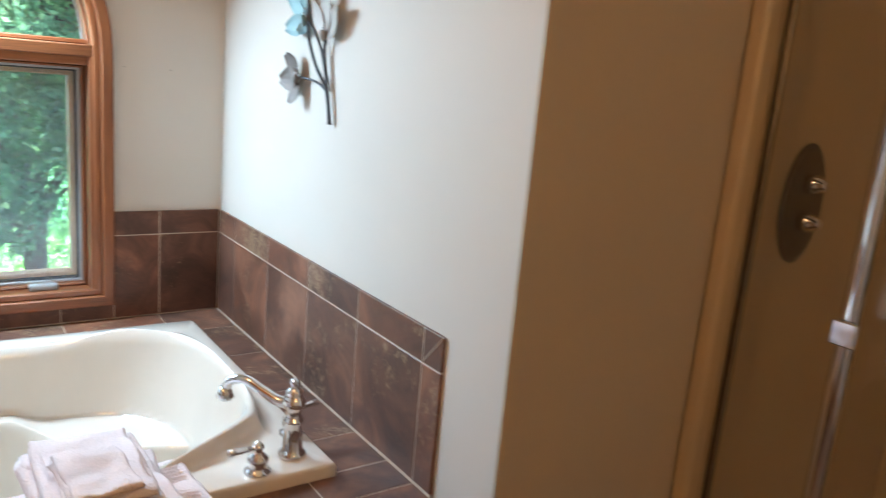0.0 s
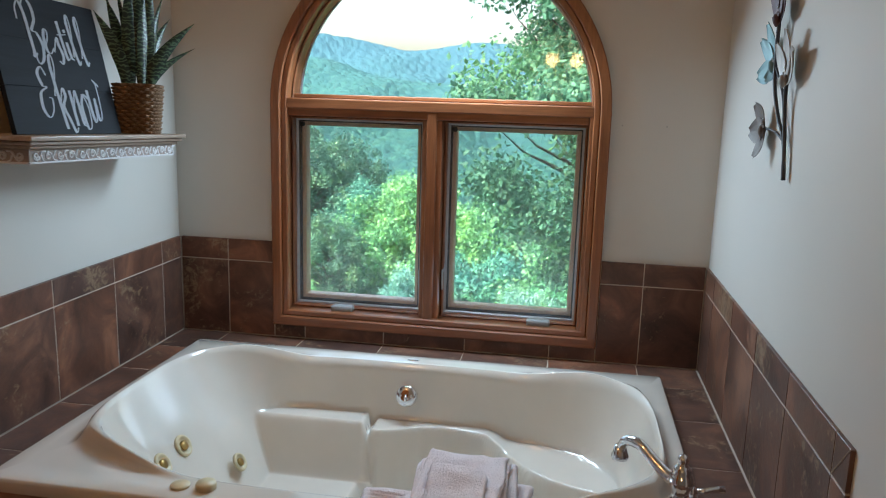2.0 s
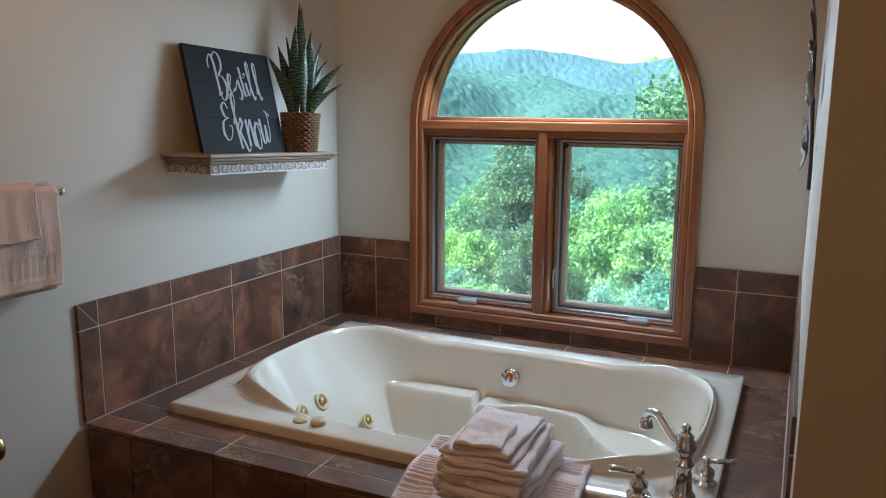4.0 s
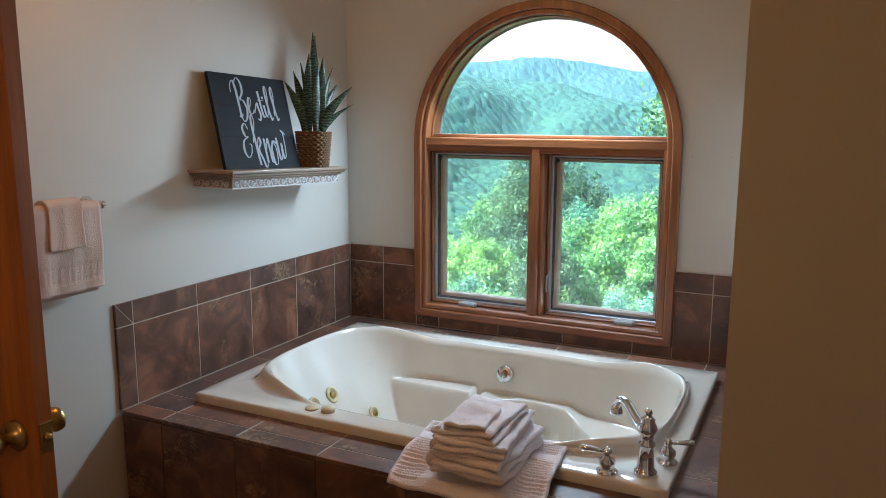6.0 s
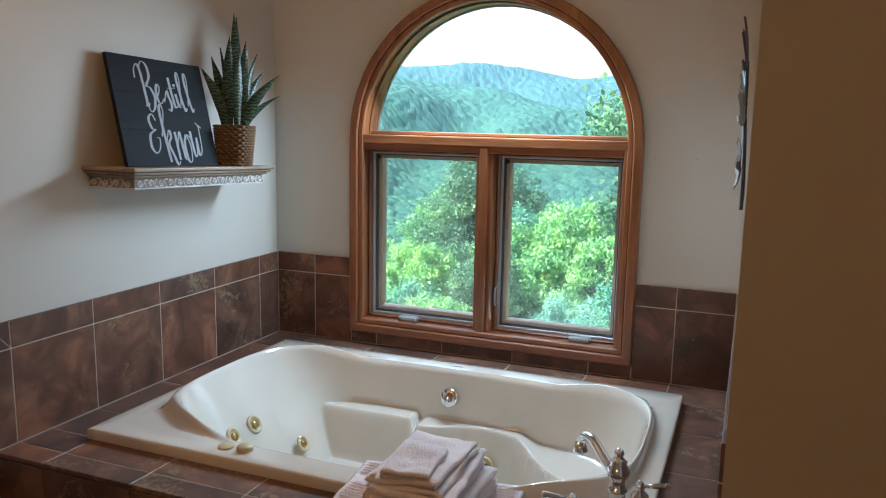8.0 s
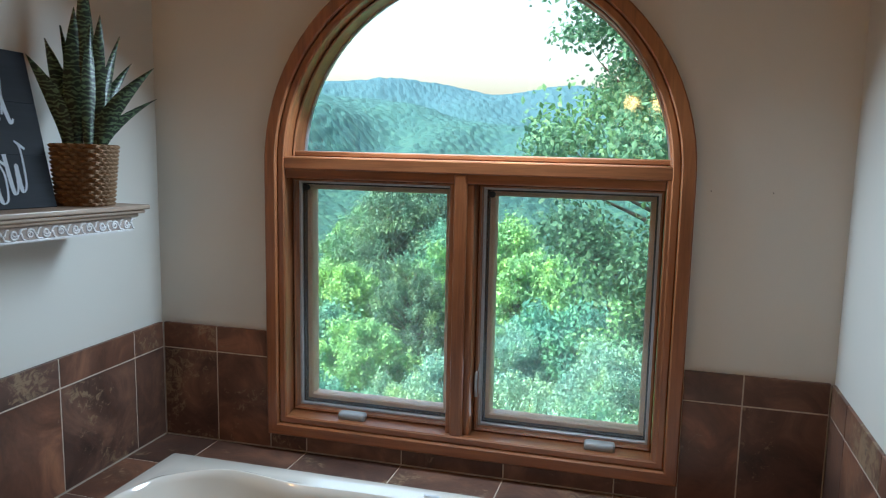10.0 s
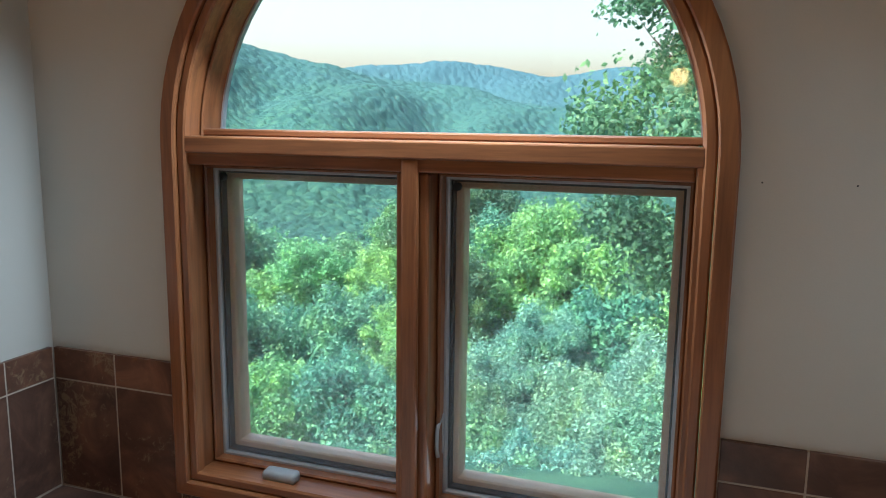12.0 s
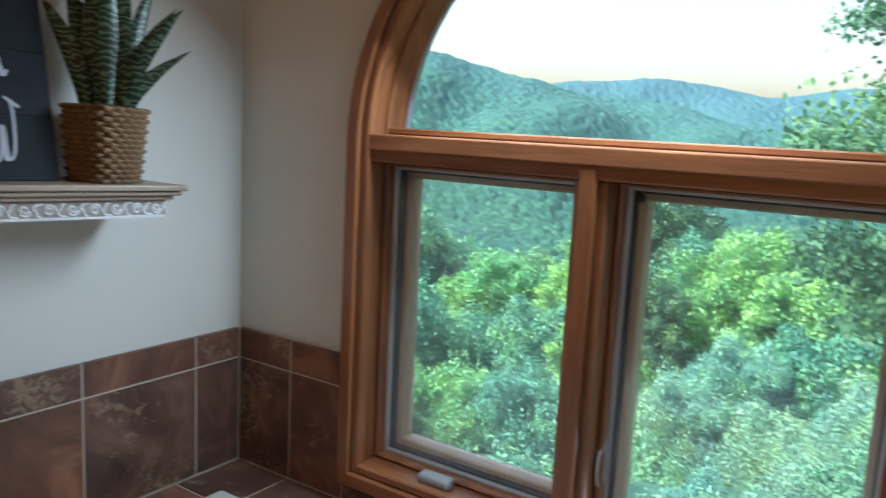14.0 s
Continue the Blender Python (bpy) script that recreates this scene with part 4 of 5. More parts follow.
bloom(PET_TAUPE, "taupe metal flower seen from its side", (-0.650, 1.392), (((-0.646, 1.404), (-0.592, 1.458), 0.050), ((-0.648, 1.398), (-0.560, 1.388), 0.066), ((-0.652, 1.390), (-0.626, 1.328), 0.050)), 0.012)

# ---- door at the west wall ----
door = tagged(empty("open_pine_door", (0, 0, 0)), "open orange-stained pine door with aged brass knobs", "door")
door.matrix_basis = pose(0.012, -2.235, 0, 0, 0, 3)
part("leaf", boxed(0.0, 0.70, -0.0175, 0.0175, 0.012, 2.04, 0.002), DOORM, door)
for z0, z1 in ((0.22, 0.85), (1.05, 1.9)):
    for s in (-1, 1):
        part("panel", boxed(0.12, 0.58, s * 0.0215 - 0.0035, s * 0.0215 + 0.0035, z0, z1, 0.003), DOORM, door)
for s in (-1, 1):
    bm = bmesh.new()
    lathe(bm, [(0.031, 0.0), (0.031, 0.004), (0.024, 0.009), (0.012, 0.014), (0.011, 0.032), (0.021, 0.04), (0.0265, 0.05), (0.0255, 0.06), (0.017, 0.068), (0.005, 0.071)], pose(0.64, s * 0.0177, 0.90, -90 * s, 0, 0), 28)
    part("knob", bm, BRASS, door, "aged brass door knob", smooth=True)
lp = part("latch_plate", boxed(0.7, 0.7025, -0.0125, 0.0125, 0.87, 0.93, 0.0008), BRASS, door, "brass latch plate")
bm = bmesh.new()
lathe(bm, [(0.0085, 0), (0.0085, 0.006), (0.006, 0.009)], pose(0.7025, 0, 0.90, 0, 90, 0), 14)
part("latch_bolt", bm, BRASS, lp, smooth=True)
for z in (0.25, 1.05, 1.82):
    part("hinge", boxed(-0.004, 0.0, -0.017, 0.017, z - 0.045, z + 0.045, 0.001), BRASS, door)

# ---- shower ----
shower = tagged(empty("shower_enclosure", (0, 0, 0)), "beige acrylic shower with a clear glass panel in a chrome frame", "shower")
part("side_panel", boxed(2.545, XR - 0.002, -1.612, -1.6005, 0.06, 2.2), ACRYL, shower)
part("end_panel", boxed(XR - 0.012, XR - 0.001, -2.75, -1.6125, 0.06, 2.2), ACRYL, shower)
part("tray", boxed(2.46, XR - 0.001, -2.8, -1.613, 0.0, 0.059, 0.01, 2), ACRYL, shower)
part("front_post", boxed(2.452, 2.51, -1.645, -1.6005, 0.06, 2.2, 0.012, 3), ACRYL, shower, "rounded beige acrylic edge")
part("wall_channel", boxed(2.5105, 2.53, -1.66, -1.6455, 0.062, 1.95, 0.003), BRONZE, shower)
part("glass_panel", boxed(2.513, 2.519, -2.6, -1.6605, 0.085, 1.93), glass_pane("shower_glass", 0.02), shower).visible_shadow = False
part("bottom_rail", boxed(2.502, 2.53, -2.6, -1.6605, 0.06, 0.0845, 0.003), CHROME, shower)
part("top_rail", boxed(2.502, 2.53, -2.6, -1.6605, 1.9305, 1.96, 0.003), CHROME, shower)
part("stile", boxed(2.47, 2.50, -1.93, -1.895, 0.07, 1.92, 0.012, 4), CHROME, shower, "polished chrome door stile", smooth=True)
part("stile_clip", boxed(2.46, 2.4695, -1.94, -1.89, 1.0, 1.05, 0.003), CHROME, shower)
valve = tagged(new("shower_valve"), "oval dark shower valve plate with two chrome levers on beige acrylic", "shower valve")
bm = bmesh.new()
m = pose(2.755, -1.6125, 1.215, 90, 0, 0) @ Matrix.Diagonal((0.6, 1, 1, 1))
lathe(bm, [(0.145, 0), (0.145, 0.004), (0.13, 0.009)], m, 36)
part("plate", bm, BRONZE, valve, smooth=False)
for z in (1.265, 1.175):
    bm = bmesh.new()
    lathe(bm, [(0.026, 0.009), (0.024, 0.03), (0.016, 0.045), (0.012, 0.055)], pose(2.755, -1.6125, z, 90, 0, 0), 18)
    tube(bm, [(2.755, -1.66, z), (2.72, -1.665, z + 0.002), (2.69, -1.665, z)], 0.006, 8)
    part("lever", bm, CHROME, valve, "chrome lever", smooth=True)

# ---- vanity lights behind the walker ----
vl = tagged(new("vanity_wall_light"), "two warm glowing glass shades on a brass wall bar", "wall light")
part("back_bar", boxed(1.07, 1.58, YB, YB + 0.03, 1.77, 1.84, 0.006), BRASS, vl)
for x in (1.22, 1.43):
    bm = bmesh.new()
    tube(bm, [(x, YB + 0.03, 1.80), (x, YB + 0.12, 1.80)], 0.01, 8)
    arm = part("arm", bm, BRASS, vl, smooth=True)
    bm = bmesh.new()
    lathe(bm, [(0.025, -0.06), (0.055, -0.03), (0.062, 0.02), (0.045, 0.06), (0.04, 0.065)], pose(x, YB + 0.15, 1.78), 20)
    part("shade", bm, BULB, arm, "warm glowing glass shade", smooth=True).visible_shadow = False

# ---- outdoors: ground and hills ----
EYE_Z = 1.47


def ground_z(r, left):
    """Height of the ground at distance r and bearing left (degrees left of straight ahead)."""
    near = lerp([(0, -3.0), (6, -3.2), (30, -11), (60, -22), (120, -36), (220, -44), (320, -46)], r)
    h1 = lerp([(-60, 20), (0, 12), (10, 14), (17, 30), (22, 44), (27, 57), (31, 72), (35, 82), (42, 86), (60, 76)], left)
    h2 = lerp([(-60, 85), (0, 92), (8, 96), (13, 100), (17, 100), (20.5, 112), (23, 104), (27, 96), (60, 110)], left)
    a = sstep(300, 940, r) * (1 - sstep(960, 1300, r))
    b = sstep(1000, 1580, r) * (1 - 0.6 * sstep(1640, 2600, r))
    base = near + a * (h1 + 46) + b * (h2 + 46)
    if r > 300:
        base += 26 * sstep(260, 600, r) * noise.noise(Vector((r * 0.0045, left * 0.17 + r * 0.0016, 0))) * (1 - 0.6 * sstep(800, 940, r) * (1 - sstep(960, 1100, r)))
    return base


def terrain():
    bm = bmesh.new()
    rs = [2.0 * 1.06 ** i for i in range(66)]
    rs = [r for r in rs if r < 60]
    r = rs[-1]
    while r < 1750:
        r *= 1.0056
        rs.append(r)
    rs += [2000, 2400, 3000, 4200]
    lefts = np.arange(-14, 45, 0.15)
    verts, faces = [], []
    nl = len(lefts)
    for r in rs:
        for left in lefts:
            z = ground_z(r, left)
            a = radians(left)
            x, y = 1.5 - r * math.sin(a), r * math.cos(a)
            if r > 50 and r < 1800:
                cell = 2.6 + r * 0.0032
                d, _ = noise.voronoi(Vector((x / cell, y / cell, 0)))
                z += cell * (0.45 - 0.2 * sstep(250, 800, r)) * math.sqrt(max(0.0, 1 - (d[0] / 0.78) ** 2)) + cell * 0.35 * noise.noise(Vector((x / cell * 0.6, y / cell * 0.6, 4)))
            verts.append((x, y, z))
    for i in range(len(rs) - 1):
        for j in range(nl - 1):
            a = i * nl + j
            faces.append((a, a + 1, a + nl + 1, a + nl))
    me = bpy.data.meshes.new("ground")
    me.from_pydata(verts, [], faces)
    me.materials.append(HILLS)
    ob = new("ground", me)
    return tagged(ob, "steep wooded valley and far blue-green forested hills with haze in their colour", kind="structure")


ground = terrain()


# ---- trees ----
def leaf_mesh(name, clumps, per, size, material, seed, droop=0.0, four=False):
    """A crown of small folded leaves gathered in clumps."""
    rnd = np.random.RandomState(seed)
    unit = lambda q: q / (np.linalg.norm(q, axis=1)[:, None] + 1e-6)
    out = []
    for cx, cy, cz, cr in clumps:
        n = int(per * cr * cr)
        d = rnd.normal(size=(n, 3))
        d[:, 2] = np.abs(d[:, 2] + 0.25) - 0.25
        d = unit(d)
        rad = cr * (0.35 + 0.95 * rnd.rand(n) ** 0.8) * (1 + 0.3 * np.sin(d[:, 0] * 7 + cx * 3) * np.sin(d[:, 1] * 6 + cy * 3))
        q = d * rad[:, None] * np.array((1, 1, 1.05)) + np.array((cx, cy, cz))
        s = size * (0.6 + 0.8 * rnd.rand(n))[:, None]
        face = unit(d + np.array((0, -0.2, 0.15)) + 0.95 * rnd.normal(size=(n, 3)))
        u = unit(np.cross(face, rnd.normal(size=(n, 3))) - np.array((0, 0, droop * 0.6)))
        v = unit(np.cross(u, face))
        w = np.cross(u, v)
        corners = (q, q + u * s * 0.5 + v * s * 0.3 + w * s * 0.05, q + u * s, q + u * s * 0.5 - v * s * 0.3 + w * s * 0.05)
        if not four:
            corners = (q, q + u * s * 0.9 + v * s * 0.32, q + u * s * 0.7 - v * s * 0.32)
        out.append(np.stack(corners, 1).reshape(-1, 3))
    verts = np.concatenate(out)
    faces = np.arange(len(verts)).reshape(-1, 4 if four else 3).tolist()
    verts = verts.tolist()
    me = bpy.data.meshes.new(name)
    me.from_pydata(verts, [], faces)
    me.materials.append(material)
    return me


def make_tree(label, height, radius, material, seed, nclump, per, leaf, crown_base=0.3, trunk=0.16, droop=0.3, tuft=(0.09, 0.2), low=1.0):
    rnd = random.Random(seed)
    tree = tagged(new("tree"), label, "tree")
    clumps, limbs = [], []
    for i in range(nclump):
        a = i * 2.39996 + rnd.uniform(-0.4, 0.4)
        f = (i + 0.5) / nclump
        z = height * (crown_base + (1 - crown_base) * f)
        prof = math.sin(math.pi * min(0.98, 0.2 + 0.76 * f)) ** 0.5
        lobe = 1 + 0.55 * noise.noise(Vector((math.cos(a) * 1.3 + seed, math.sin(a) * 1.3, z * 0.45)))
        rr = radius * prof * lobe * rnd.uniform(0.3, 1.12) * (low + (1 - low) * sstep(0.05, 0.5, f))
        z += height * 0.16 * noise.noise(Vector((math.cos(a) * 1.6, math.sin(a) * 1.6 + seed, z * 0.2)))
        cr = radius * rnd.uniform(*tuft)
        x, y = rr * math.cos(a), rr * math.sin(a)
        clumps.append((x, y, z, cr))
        limbs.append((x, y, z))
    bm = bmesh.new()
    sway = rnd.uniform(-0.3, 0.3)
    tube(bm, spline([(0, 0, -1.5), (sway * 0.3, 0, height * 0.3), (sway, 0.1, height * 0.6), (sway * 0.6, 0, height * 0.92)], 5), lambda t: trunk * (1.1 - t), 9)
    part("trunk", bm, BARK, tree, smooth=True)
    bm = bmesh.new()
    for x, y, z in limbs:
        z0 = max(height * crown_base * 0.8, z - 0.5 * math.hypot(x, y) - 0.08 * height)
        s = sway * z0 / height
        k = rnd.uniform(-0.3, 0.3)
        tube(bm, spline([(s, 0, z0), (x * 0.3 - y * k * 0.3, y * 0.3 + x * k * 0.3, z0 + (z - z0) * 0.5), (x * 0.7 + y * k * 0.2, y * 0.7, z0 + (z - z0) * 0.72), (x, y, z)], 2), lambda t: trunk * 0.3 * (1.05 - t) ** 1.3, 5)
    part("limbs", bm, BARK, tree, smooth=True)
    crown = new("crown", leaf_mesh("crown", clumps, per, leaf, material, seed, droop, leaf < 0.095))
    crown.parent = tree
    return tree


def place(tree, dist, left, top, scale=1.0, turn=0.0, h=1.0, first=False):
    """Set a tree at a distance and bearing so that its top stands at the elevation top, in degrees."""
    a = radians(left)
    x, y = 1.5 - dist * math.sin(a), -1.8 + dist * math.cos(a)
    z = EYE_Z + dist * math.tan(radians(top)) - h * scale * 1.2
    m = Matrix.Translation((x, y, z)) @ Matrix.Rotation(radians(turn), 4, "Z") @ Matrix.Diagonal((scale, scale, scale * 1.2, 1))
    if first:
        tree.matrix_basis = m
        return tree
    c = copy_thing(tree, Matrix.Translation((x, y, z)) @ Matrix.Rotation(radians(turn), 4, "Z"))
    c.scale = (scale, scale, scale * 1.2)
    return c


oak = make_tree("large leafy oak close to the house", 13.0, 3.0, LEAF_NEAR, 5, 270, 2700, 0.085, 0.40, 0.2, droop=0.6, tuft=(0.10, 0.19), low=0.38)
oak.matrix_basis = pose(2.38, 8.6, -5.4, 0, 0, 30)

hard = make_tree("bright green leafy hardwood on the slope below", 10.0, 3.6, LEAF_BRIGHT, 11, 330, 800, 0.21, 0.3, 0.22)
place(hard, 38, 28.7, -8.7, 0.78, 10, 11.0, first=True)
soft = make_tree("dense mid green broadleaf tree on the slope below", 11.0, 3.8, LEAF_MID, 21, 330, 720, 0.21, 0.3, 0.22)
place(soft, 44, 35.5, -6.6, 0.9, 40, 12.0, first=True)
pale = make_tree("pale silvery green leafy tree on the slope below", 9.0, 3.4, LEAF_SILVER, 27, 320, 1300, 0.14, 0.25, 0.2)
place(pale, 26, 12.0, -13.6, 0.62, 0, 9.9, first=True)
pine = make_tree("tall grey-green pine among the hardwoods", 12.0, 3.0, LEAF_PINE, 31, 330, 1000, 0.15, 0.2, 0.18, droop=0.0)
place(pine, 38, 19.6, -3.3, 0.95, 0, 12.6, first=True)
far_hard = make_tree("distant light green tree in the valley woods", 10.0, 3.6, LEAF_BRIGHT, 41, 120, 300, 0.34, 0.3, 0.22)
far_soft = make_tree("distant dark green tree in the valley woods", 11.0, 3.8, LEAF_MID, 43, 120, 300, 0.34, 0.3, 0.22)
place(far_hard, 56, 30.5, -8.9, 1.1, 10, 10.4, first=True)
place(far_soft, 60, 14.5, -8.6, 1.1, 10, 11.4, first=True)
rnd = random.Random(77)
# tree, distance, degrees left, elevation of its top, scale
spots = [(hard, 36, 32.4, -11.0, 0.7), (soft, 48, 33.2, -7.9, 0.9), (soft, 42, 38.5, -6.5, 1.0), (soft, 36, 36.5, -11.5, 0.9), (soft, 30, 33.8, -14.5, 0.7),
         (hard, 34, 23.0, -9.1, 0.62), (soft, 41, 21.6, -5.6, 0.75), (pine, 41, 16.6, -4.3, 1.0), (soft, 46, 25.2, -9.0, 0.9), (hard, 34, 12.4, -5.6, 0.85), (hard, 32, 9.0, -8.0, 0.8),
         (soft, 36, 15.4, -6.8, 0.72), (hard, 28, 21.6, -13.2, 0.55), (pale, 25, 15.6, -16.6, 0.65), (pale, 23, 8.4, -18.0, 0.7), (hard, 24, 30.4, -17.0, 0.6), (hard, 23, 34.6, -17.5, 0.6),
         (soft, 23, 26.6, -17.5, 0.6), (soft, 22, 22.8, -19.0, 0.6), (pale, 23, 19.2, -18.0, 0.6), (soft, 20, 16.5, -22.0, 0.6), (soft, 18, 30.0, -24.0, 0.6), (hard, 18, 35.5, -24.0, 0.6),
         (soft, 18, 25.0, -24.5, 0.6), (soft, 18, 20.0, -25.0, 0.6), (pale, 17, 12.0, -23.0, 0.65), (pale, 17, 5.5, -22.0, 0.65), (soft, 17, 40.0, -23.0, 0.6), (soft, 30, 26.2, -12.6, 0.75),
         (soft, 32, 32.0, -13.5, 0.7), (pine, 31, 18.0, -10.0, 0.7), (soft, 28, 7.4, -12.5, 0.8), (soft, 30, 38.5, -12.0, 0.9), (soft, 31, 29.4, -14.0, 0.7), (soft, 29, 23.8, -14.2, 0.7),
         (pale, 15, 16.0, -26.0, 0.6), (soft, 15, 8.0, -26.5, 0.6), (hard, 15, 24.0, -27.0, 0.6), (soft, 15, 33.0, -26.0, 0.6), (pale, 15, 12.0, -27.5, 0.55), (soft, 14, 20.0, -28.0, 0.55), (soft, 15, 28.5, -27.0, 0.55),
         (hard, 40, 42.0, -7.5, 1.0), (soft, 38, 4.0, -6.5, 1.1), (hard, 28, -1.5, -8.5, 1.0), (hard, 24, -7.0, -8.0, 1.0), (pine, 33, -4.0, -3.5, 1.0), (hard, 20, -3.0, -17.0, 0.7),
         (hard, 20, -8.0, -15.0, 0.7), (soft, 18, 3.0, -20.0, 0.6), (hard, 30, -12.0, -6.0, 1.1), (soft, 30, -18.0, -8.0, 1.0), (pale, 21, 2.5, -15.0, 0.6)]
for i in range(34):
    d = rnd.uniform(50, 95)
    spots.append(((far_hard, far_soft, far_soft)[i % 3], d, -10 + 53 * ((i * 0.618) % 1), -9.0 + rnd.uniform(-0.8, 0.6) - (95 - d) * 0.03, rnd.uniform(0.9, 1.3)))
for t_, d, left, top, s in spots:
    h = {hard.name: 11.0, soft.name: 12.0, pale.name: 9.9, pine.name: 12.6, far_hard.name: 11.2, far_soft.name: 12.2}[t_.name]
    place(t_, d, left, top, s, rnd.uniform(0, 360), h)

# ---- tiles ----
TB = 0.001
tile_meshes = {}


def tile(parent, name, x0, x1, y0, y1, z0, z1, material=TILE, inv=None):
    g = 0.0019
    dims = [x1 - x0, y1 - y0, z1 - z0]
    thin = dims.index(min(dims))
    size = tuple(round(d - (0 if i == thin else 2 * g), 4) for i, d in enumerate(dims))
    key = (size, material.name)
    if key not in tile_meshes:
        bm = boxed(-size[0] / 2, size[0] / 2, -size[1] / 2, size[1] / 2, -size[2] / 2, size[2] / 2, TB)
        me = bpy.data.meshes.new(name)
        bm.to_mesh(me)
        bm.free()
        me.materials.append(material)
        tile_meshes[key] = me
    ob = new(name, tile_meshes[key])
    ob.parent = parent
    ob.location = Vector(((x0 + x1) / 2, (y0 + y1) / 2, (z0 + z1) / 2)) - parent.matrix_basis.translation
    return ob


def grout_slab(parent, x0, x1, y0, y1, z0, z1):
    part("grout", boxed(x0, x1, y0, y1, z0, z1), GROUT, parent)


CT, CB = 0.914, 0.833       # cap top and bottom
T = 0.0115
# west wall
WJ = [-1.412, -1.338, -1.039, -0.738, -0.436, -0.138, -0.001]
grout_slab(wall_west, -0.012, -0.0012, WJ[0] + 0.003, 0.0, DZ, CT - 0.003)
for a, b in zip(WJ, WJ[1:]):
    tile(wall_west, "cap_tile", -T, 0, a, b, CB, CT)
    tile(wall_west, "tile", -T, 0, a, b, DZ + 0.001, CB)
# east wall
EJ = [-1.40, -1.326, -1.03, -0.74, -0.45, -0.16, -0.001]
grout_slab(wall_east, 1.9012, 1.912, EJ[0] + 0.003, 0.0, DZ, CT - 0.003)
for a, b in zip(EJ, EJ[1:]):
    tile(wall_east, "cap_tile", 1.9, 1.9 + T, a, b, CB, CT)
    tile(wall_east, "tile", 1.9, 1.9 + T, a, b, DZ + 0.001, CB)
for wx, ya, yb in ((-0.0005, WJ[0], WJ[1]), (1.8995, EJ[0], EJ[1])):
    bm = bmesh.new()
    tube(bm, [(wx, ya + 0.002, CT - 0.002), (wx, yb - 0.002, CB + 0.002)], 0.0013, 6)
    part("mitre_joint", bm, GROUT, wall_west if wx < 1 else wall_east, "pale diagonal grout joint")
# north wall, beside and under the window
for x0, x1 in ((0.001, 0.3655), (1.5515, 1.899)):
    grout_slab(wall_north, x0, x1, 0.0012, 0.012, DZ, CT - 0.003)
grout_slab(wall_north, 0.366, 1.551, 0.0012, 0.012, DZ, 0.601)
for a, b in ((0.001, 0.187), (0.187, 0.366), (1.551, 1.697), (1.697, 1.899)):
    tile(wall_north, "cap_tile", a, b, 0, T, CB, CT)
    tile(wall_north, "tile", a, b, 0, T, DZ + 0.001, CB)
for a, b in zip([0.366, 0.485, 0.785, 1.086, 1.389], [0.485, 0.785, 1.086, 1.389, 1.551]):
    tile(wall_north, "tile", a, b, 0, T, DZ + 0.001, 0.6025)
# deck and apron
AJ = [0.002, 0.177, 0.482, 0.785, 1.087, 1.39, 1.692, 1.898]
for a, b in zip(AJ, AJ[1:]):
    tile(surround, "edge_tile", a, b, AY, -1.334, DZ - 0.012, DZ)
    tile(surround, "deck_tile", a, b, -1.334, TY0 + 0.015, DZ - 0.012, DZ)
    tile(surround, "apron_tile", a, b, AY, AY + 0.0115, 0.2445, DZ - 0.0135)
    tile(surround, "apron_tile", a, b, AY, AY + 0.0115, 0.001, 0.2445)
for a, b in zip([-1.2195, -1.045, -0.745, -0.44], [-1.045, -0.745, -0.44, -0.2]):
    tile(surround, "deck_tile", 0.002, TX0 + 0.01, a, b, DZ - 0.012, DZ)
for a, b in zip([-1.2195, -1.06, -0.76, -0.46], [-1.06, -0.76, -0.46, -0.2]):
    tile(surround, "deck_tile", TX1 - 0.01, 1.898, a, b, DZ - 0.012, DZ)
BJ = [0.002, 0.185, 0.485, 0.785, 1.086, 1.389, 1.692, 1.898]
for a, b in zip(BJ, BJ[1:]):
    tile(surround, "deck_tile", a, b, -0.2, -0.001, DZ - 0.012, DZ)
# floor
n = 0
for i in range(12):
    for j in range(9):
        x0, y1 = i * 0.305, AY - j * 0.305
        if x0 > 3.4 or y1 - 0.305 < YB:
            continue
        tile(floor, "floor_tile", max(0.0, x0), min(x0 + 0.305, 3.45), y1 - 0.305, y1, 0.0, 0.008, FLOOR)

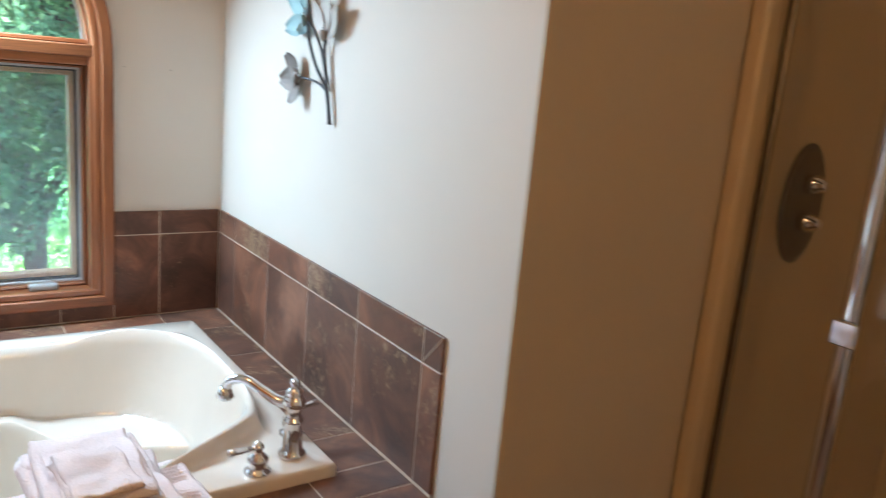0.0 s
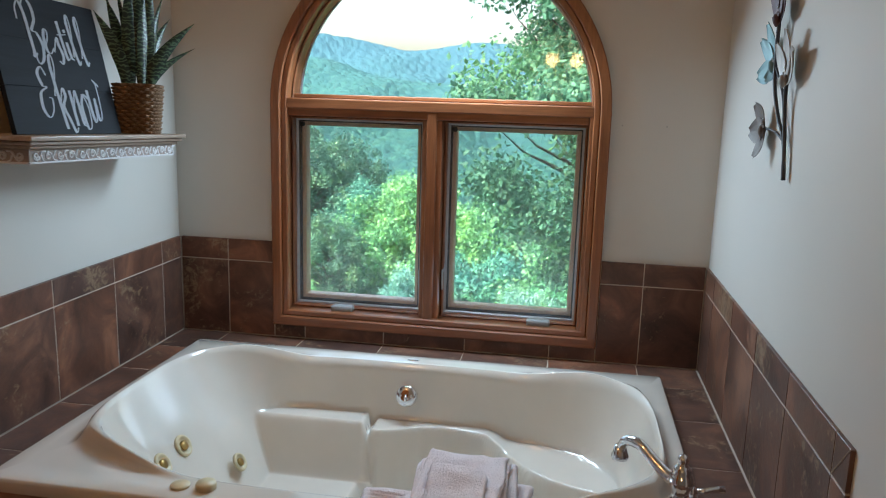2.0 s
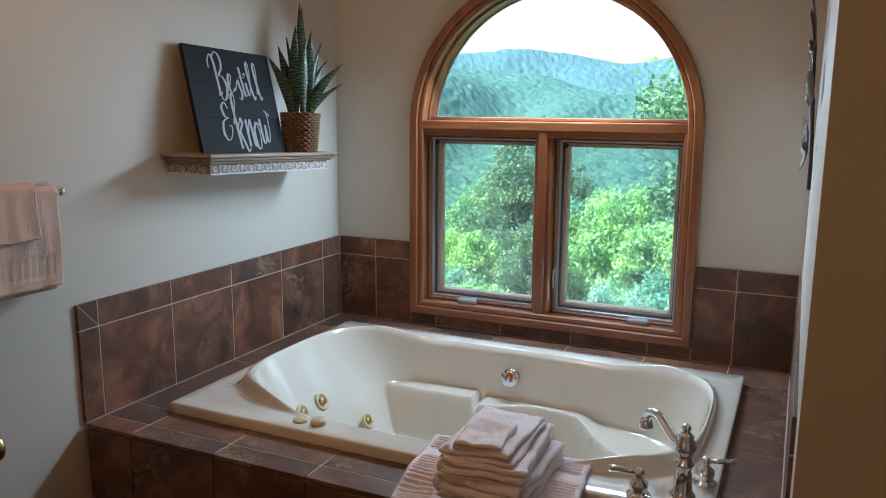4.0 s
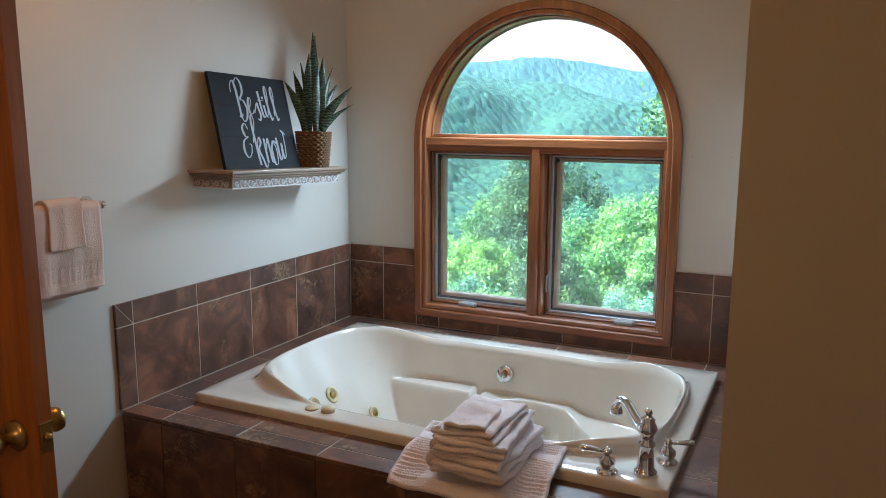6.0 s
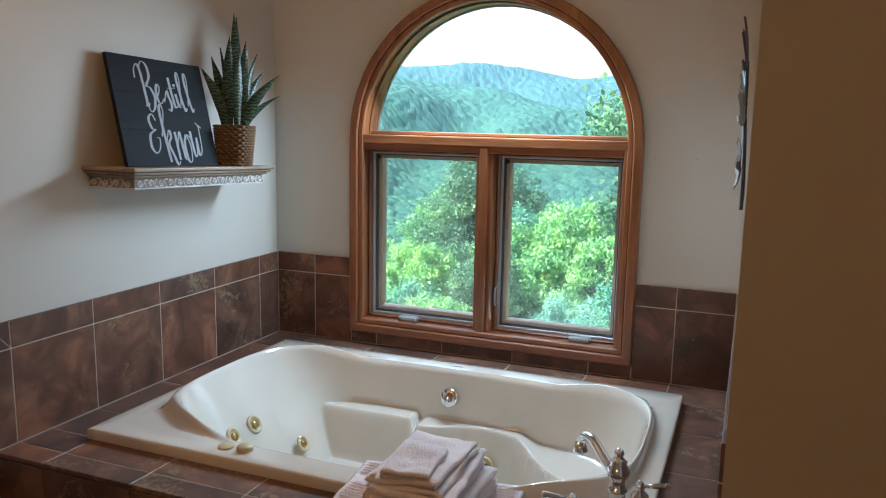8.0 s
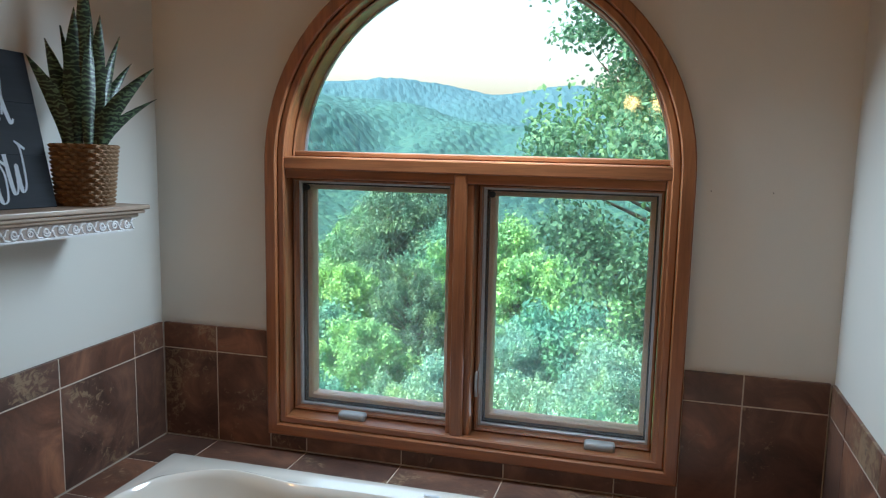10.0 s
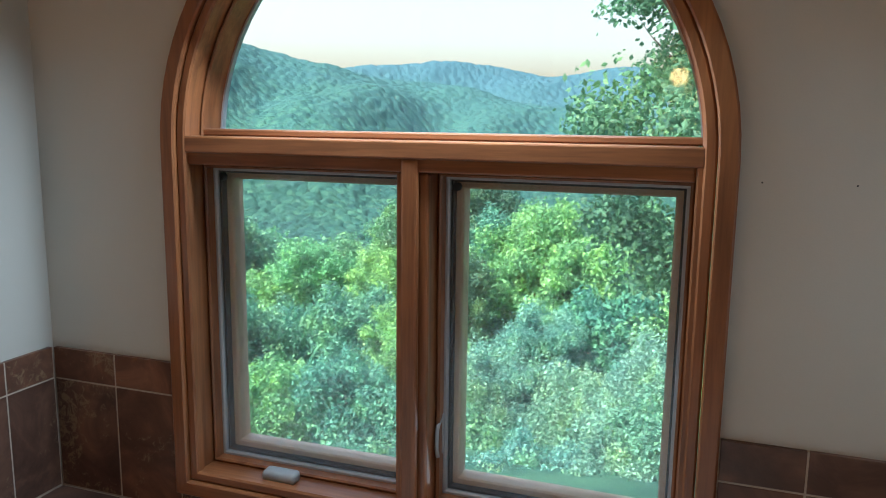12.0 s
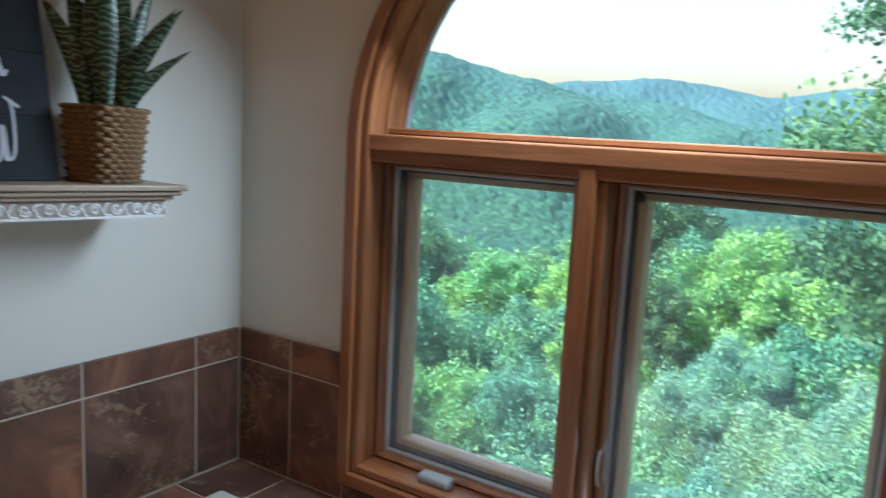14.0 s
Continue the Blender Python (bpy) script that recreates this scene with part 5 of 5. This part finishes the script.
# ---- sign lettering ----
L1 = [(0.68, 0.58), (0.71, 0.80), (0.70, 0.90), (0.68, 0.84), (0.70, 0.64), (0.725, 0.53), (0.745, 0.56)]
lettering([[(0.235, 0.80), (0.24, 0.88), (0.275, 0.93), (0.30, 0.86), (0.31, 0.70), (0.315, 0.58), (0.30, 0.545)],
           [(0.29, 0.90), (0.33, 0.96), (0.375, 0.92), (0.38, 0.82), (0.34, 0.74), (0.375, 0.72), (0.405, 0.64), (0.385, 0.54), (0.345, 0.50), (0.325, 0.54), (0.34, 0.58)]])
lettering([[(0.42, 0.62), (0.455, 0.68), (0.47, 0.74), (0.45, 0.76), (0.43, 0.70), (0.435, 0.61), (0.465, 0.585), (0.50, 0.63)]])
lettering([[(0.50, 0.60), (0.545, 0.71), (0.555, 0.66), (0.575, 0.58), (0.555, 0.52), (0.53, 0.54)]])
lettering([[(0.585, 0.84), (0.60, 0.66), (0.615, 0.56), (0.64, 0.57)], [(0.56, 0.735), (0.60, 0.74), (0.65, 0.748)]])
lettering([[(0.64, 0.69), (0.655, 0.58), (0.68, 0.56)], [(0.637, 0.785), (0.641, 0.76)]])
lettering([L1])
lettering([[(u + 0.085, v) for u, v in L1]])
lettering([[(0.36, 0.419), (0.33, 0.479), (0.29, 0.431), (0.31, 0.347), (0.34, 0.335), (0.28, 0.287), (0.27, 0.179), (0.31, 0.119), (0.355, 0.167), (0.37, 0.251), (0.34, 0.263)]])
lettering([[(0.4, 0.275), (0.455, 0.491), (0.445, 0.575), (0.42, 0.515), (0.43, 0.275), (0.45, 0.035)],
           [(0.44, 0.227), (0.48, 0.335), (0.495, 0.275), (0.46, 0.203), (0.49, 0.107), (0.52, 0.011), (0.55, 0.047)]])
lettering([[(0.545, 0.323), (0.55, 0.179), (0.555, 0.059)], [(0.555, 0.179), (0.59, 0.323), (0.605, 0.227), (0.615, 0.083), (0.635, 0.059)]])
lettering([[(0.665, 0.299), (0.635, 0.203), (0.65, 0.047), (0.69, 0.059), (0.7, 0.203), (0.67, 0.299), (0.72, 0.263)]])
lettering([[(0.72, 0.335), (0.735, 0.107), (0.765, 0.119), (0.78, 0.275), (0.79, 0.107), (0.825, 0.155), (0.83, 0.371), (0.8, 0.419), (0.86, 0.371)]])
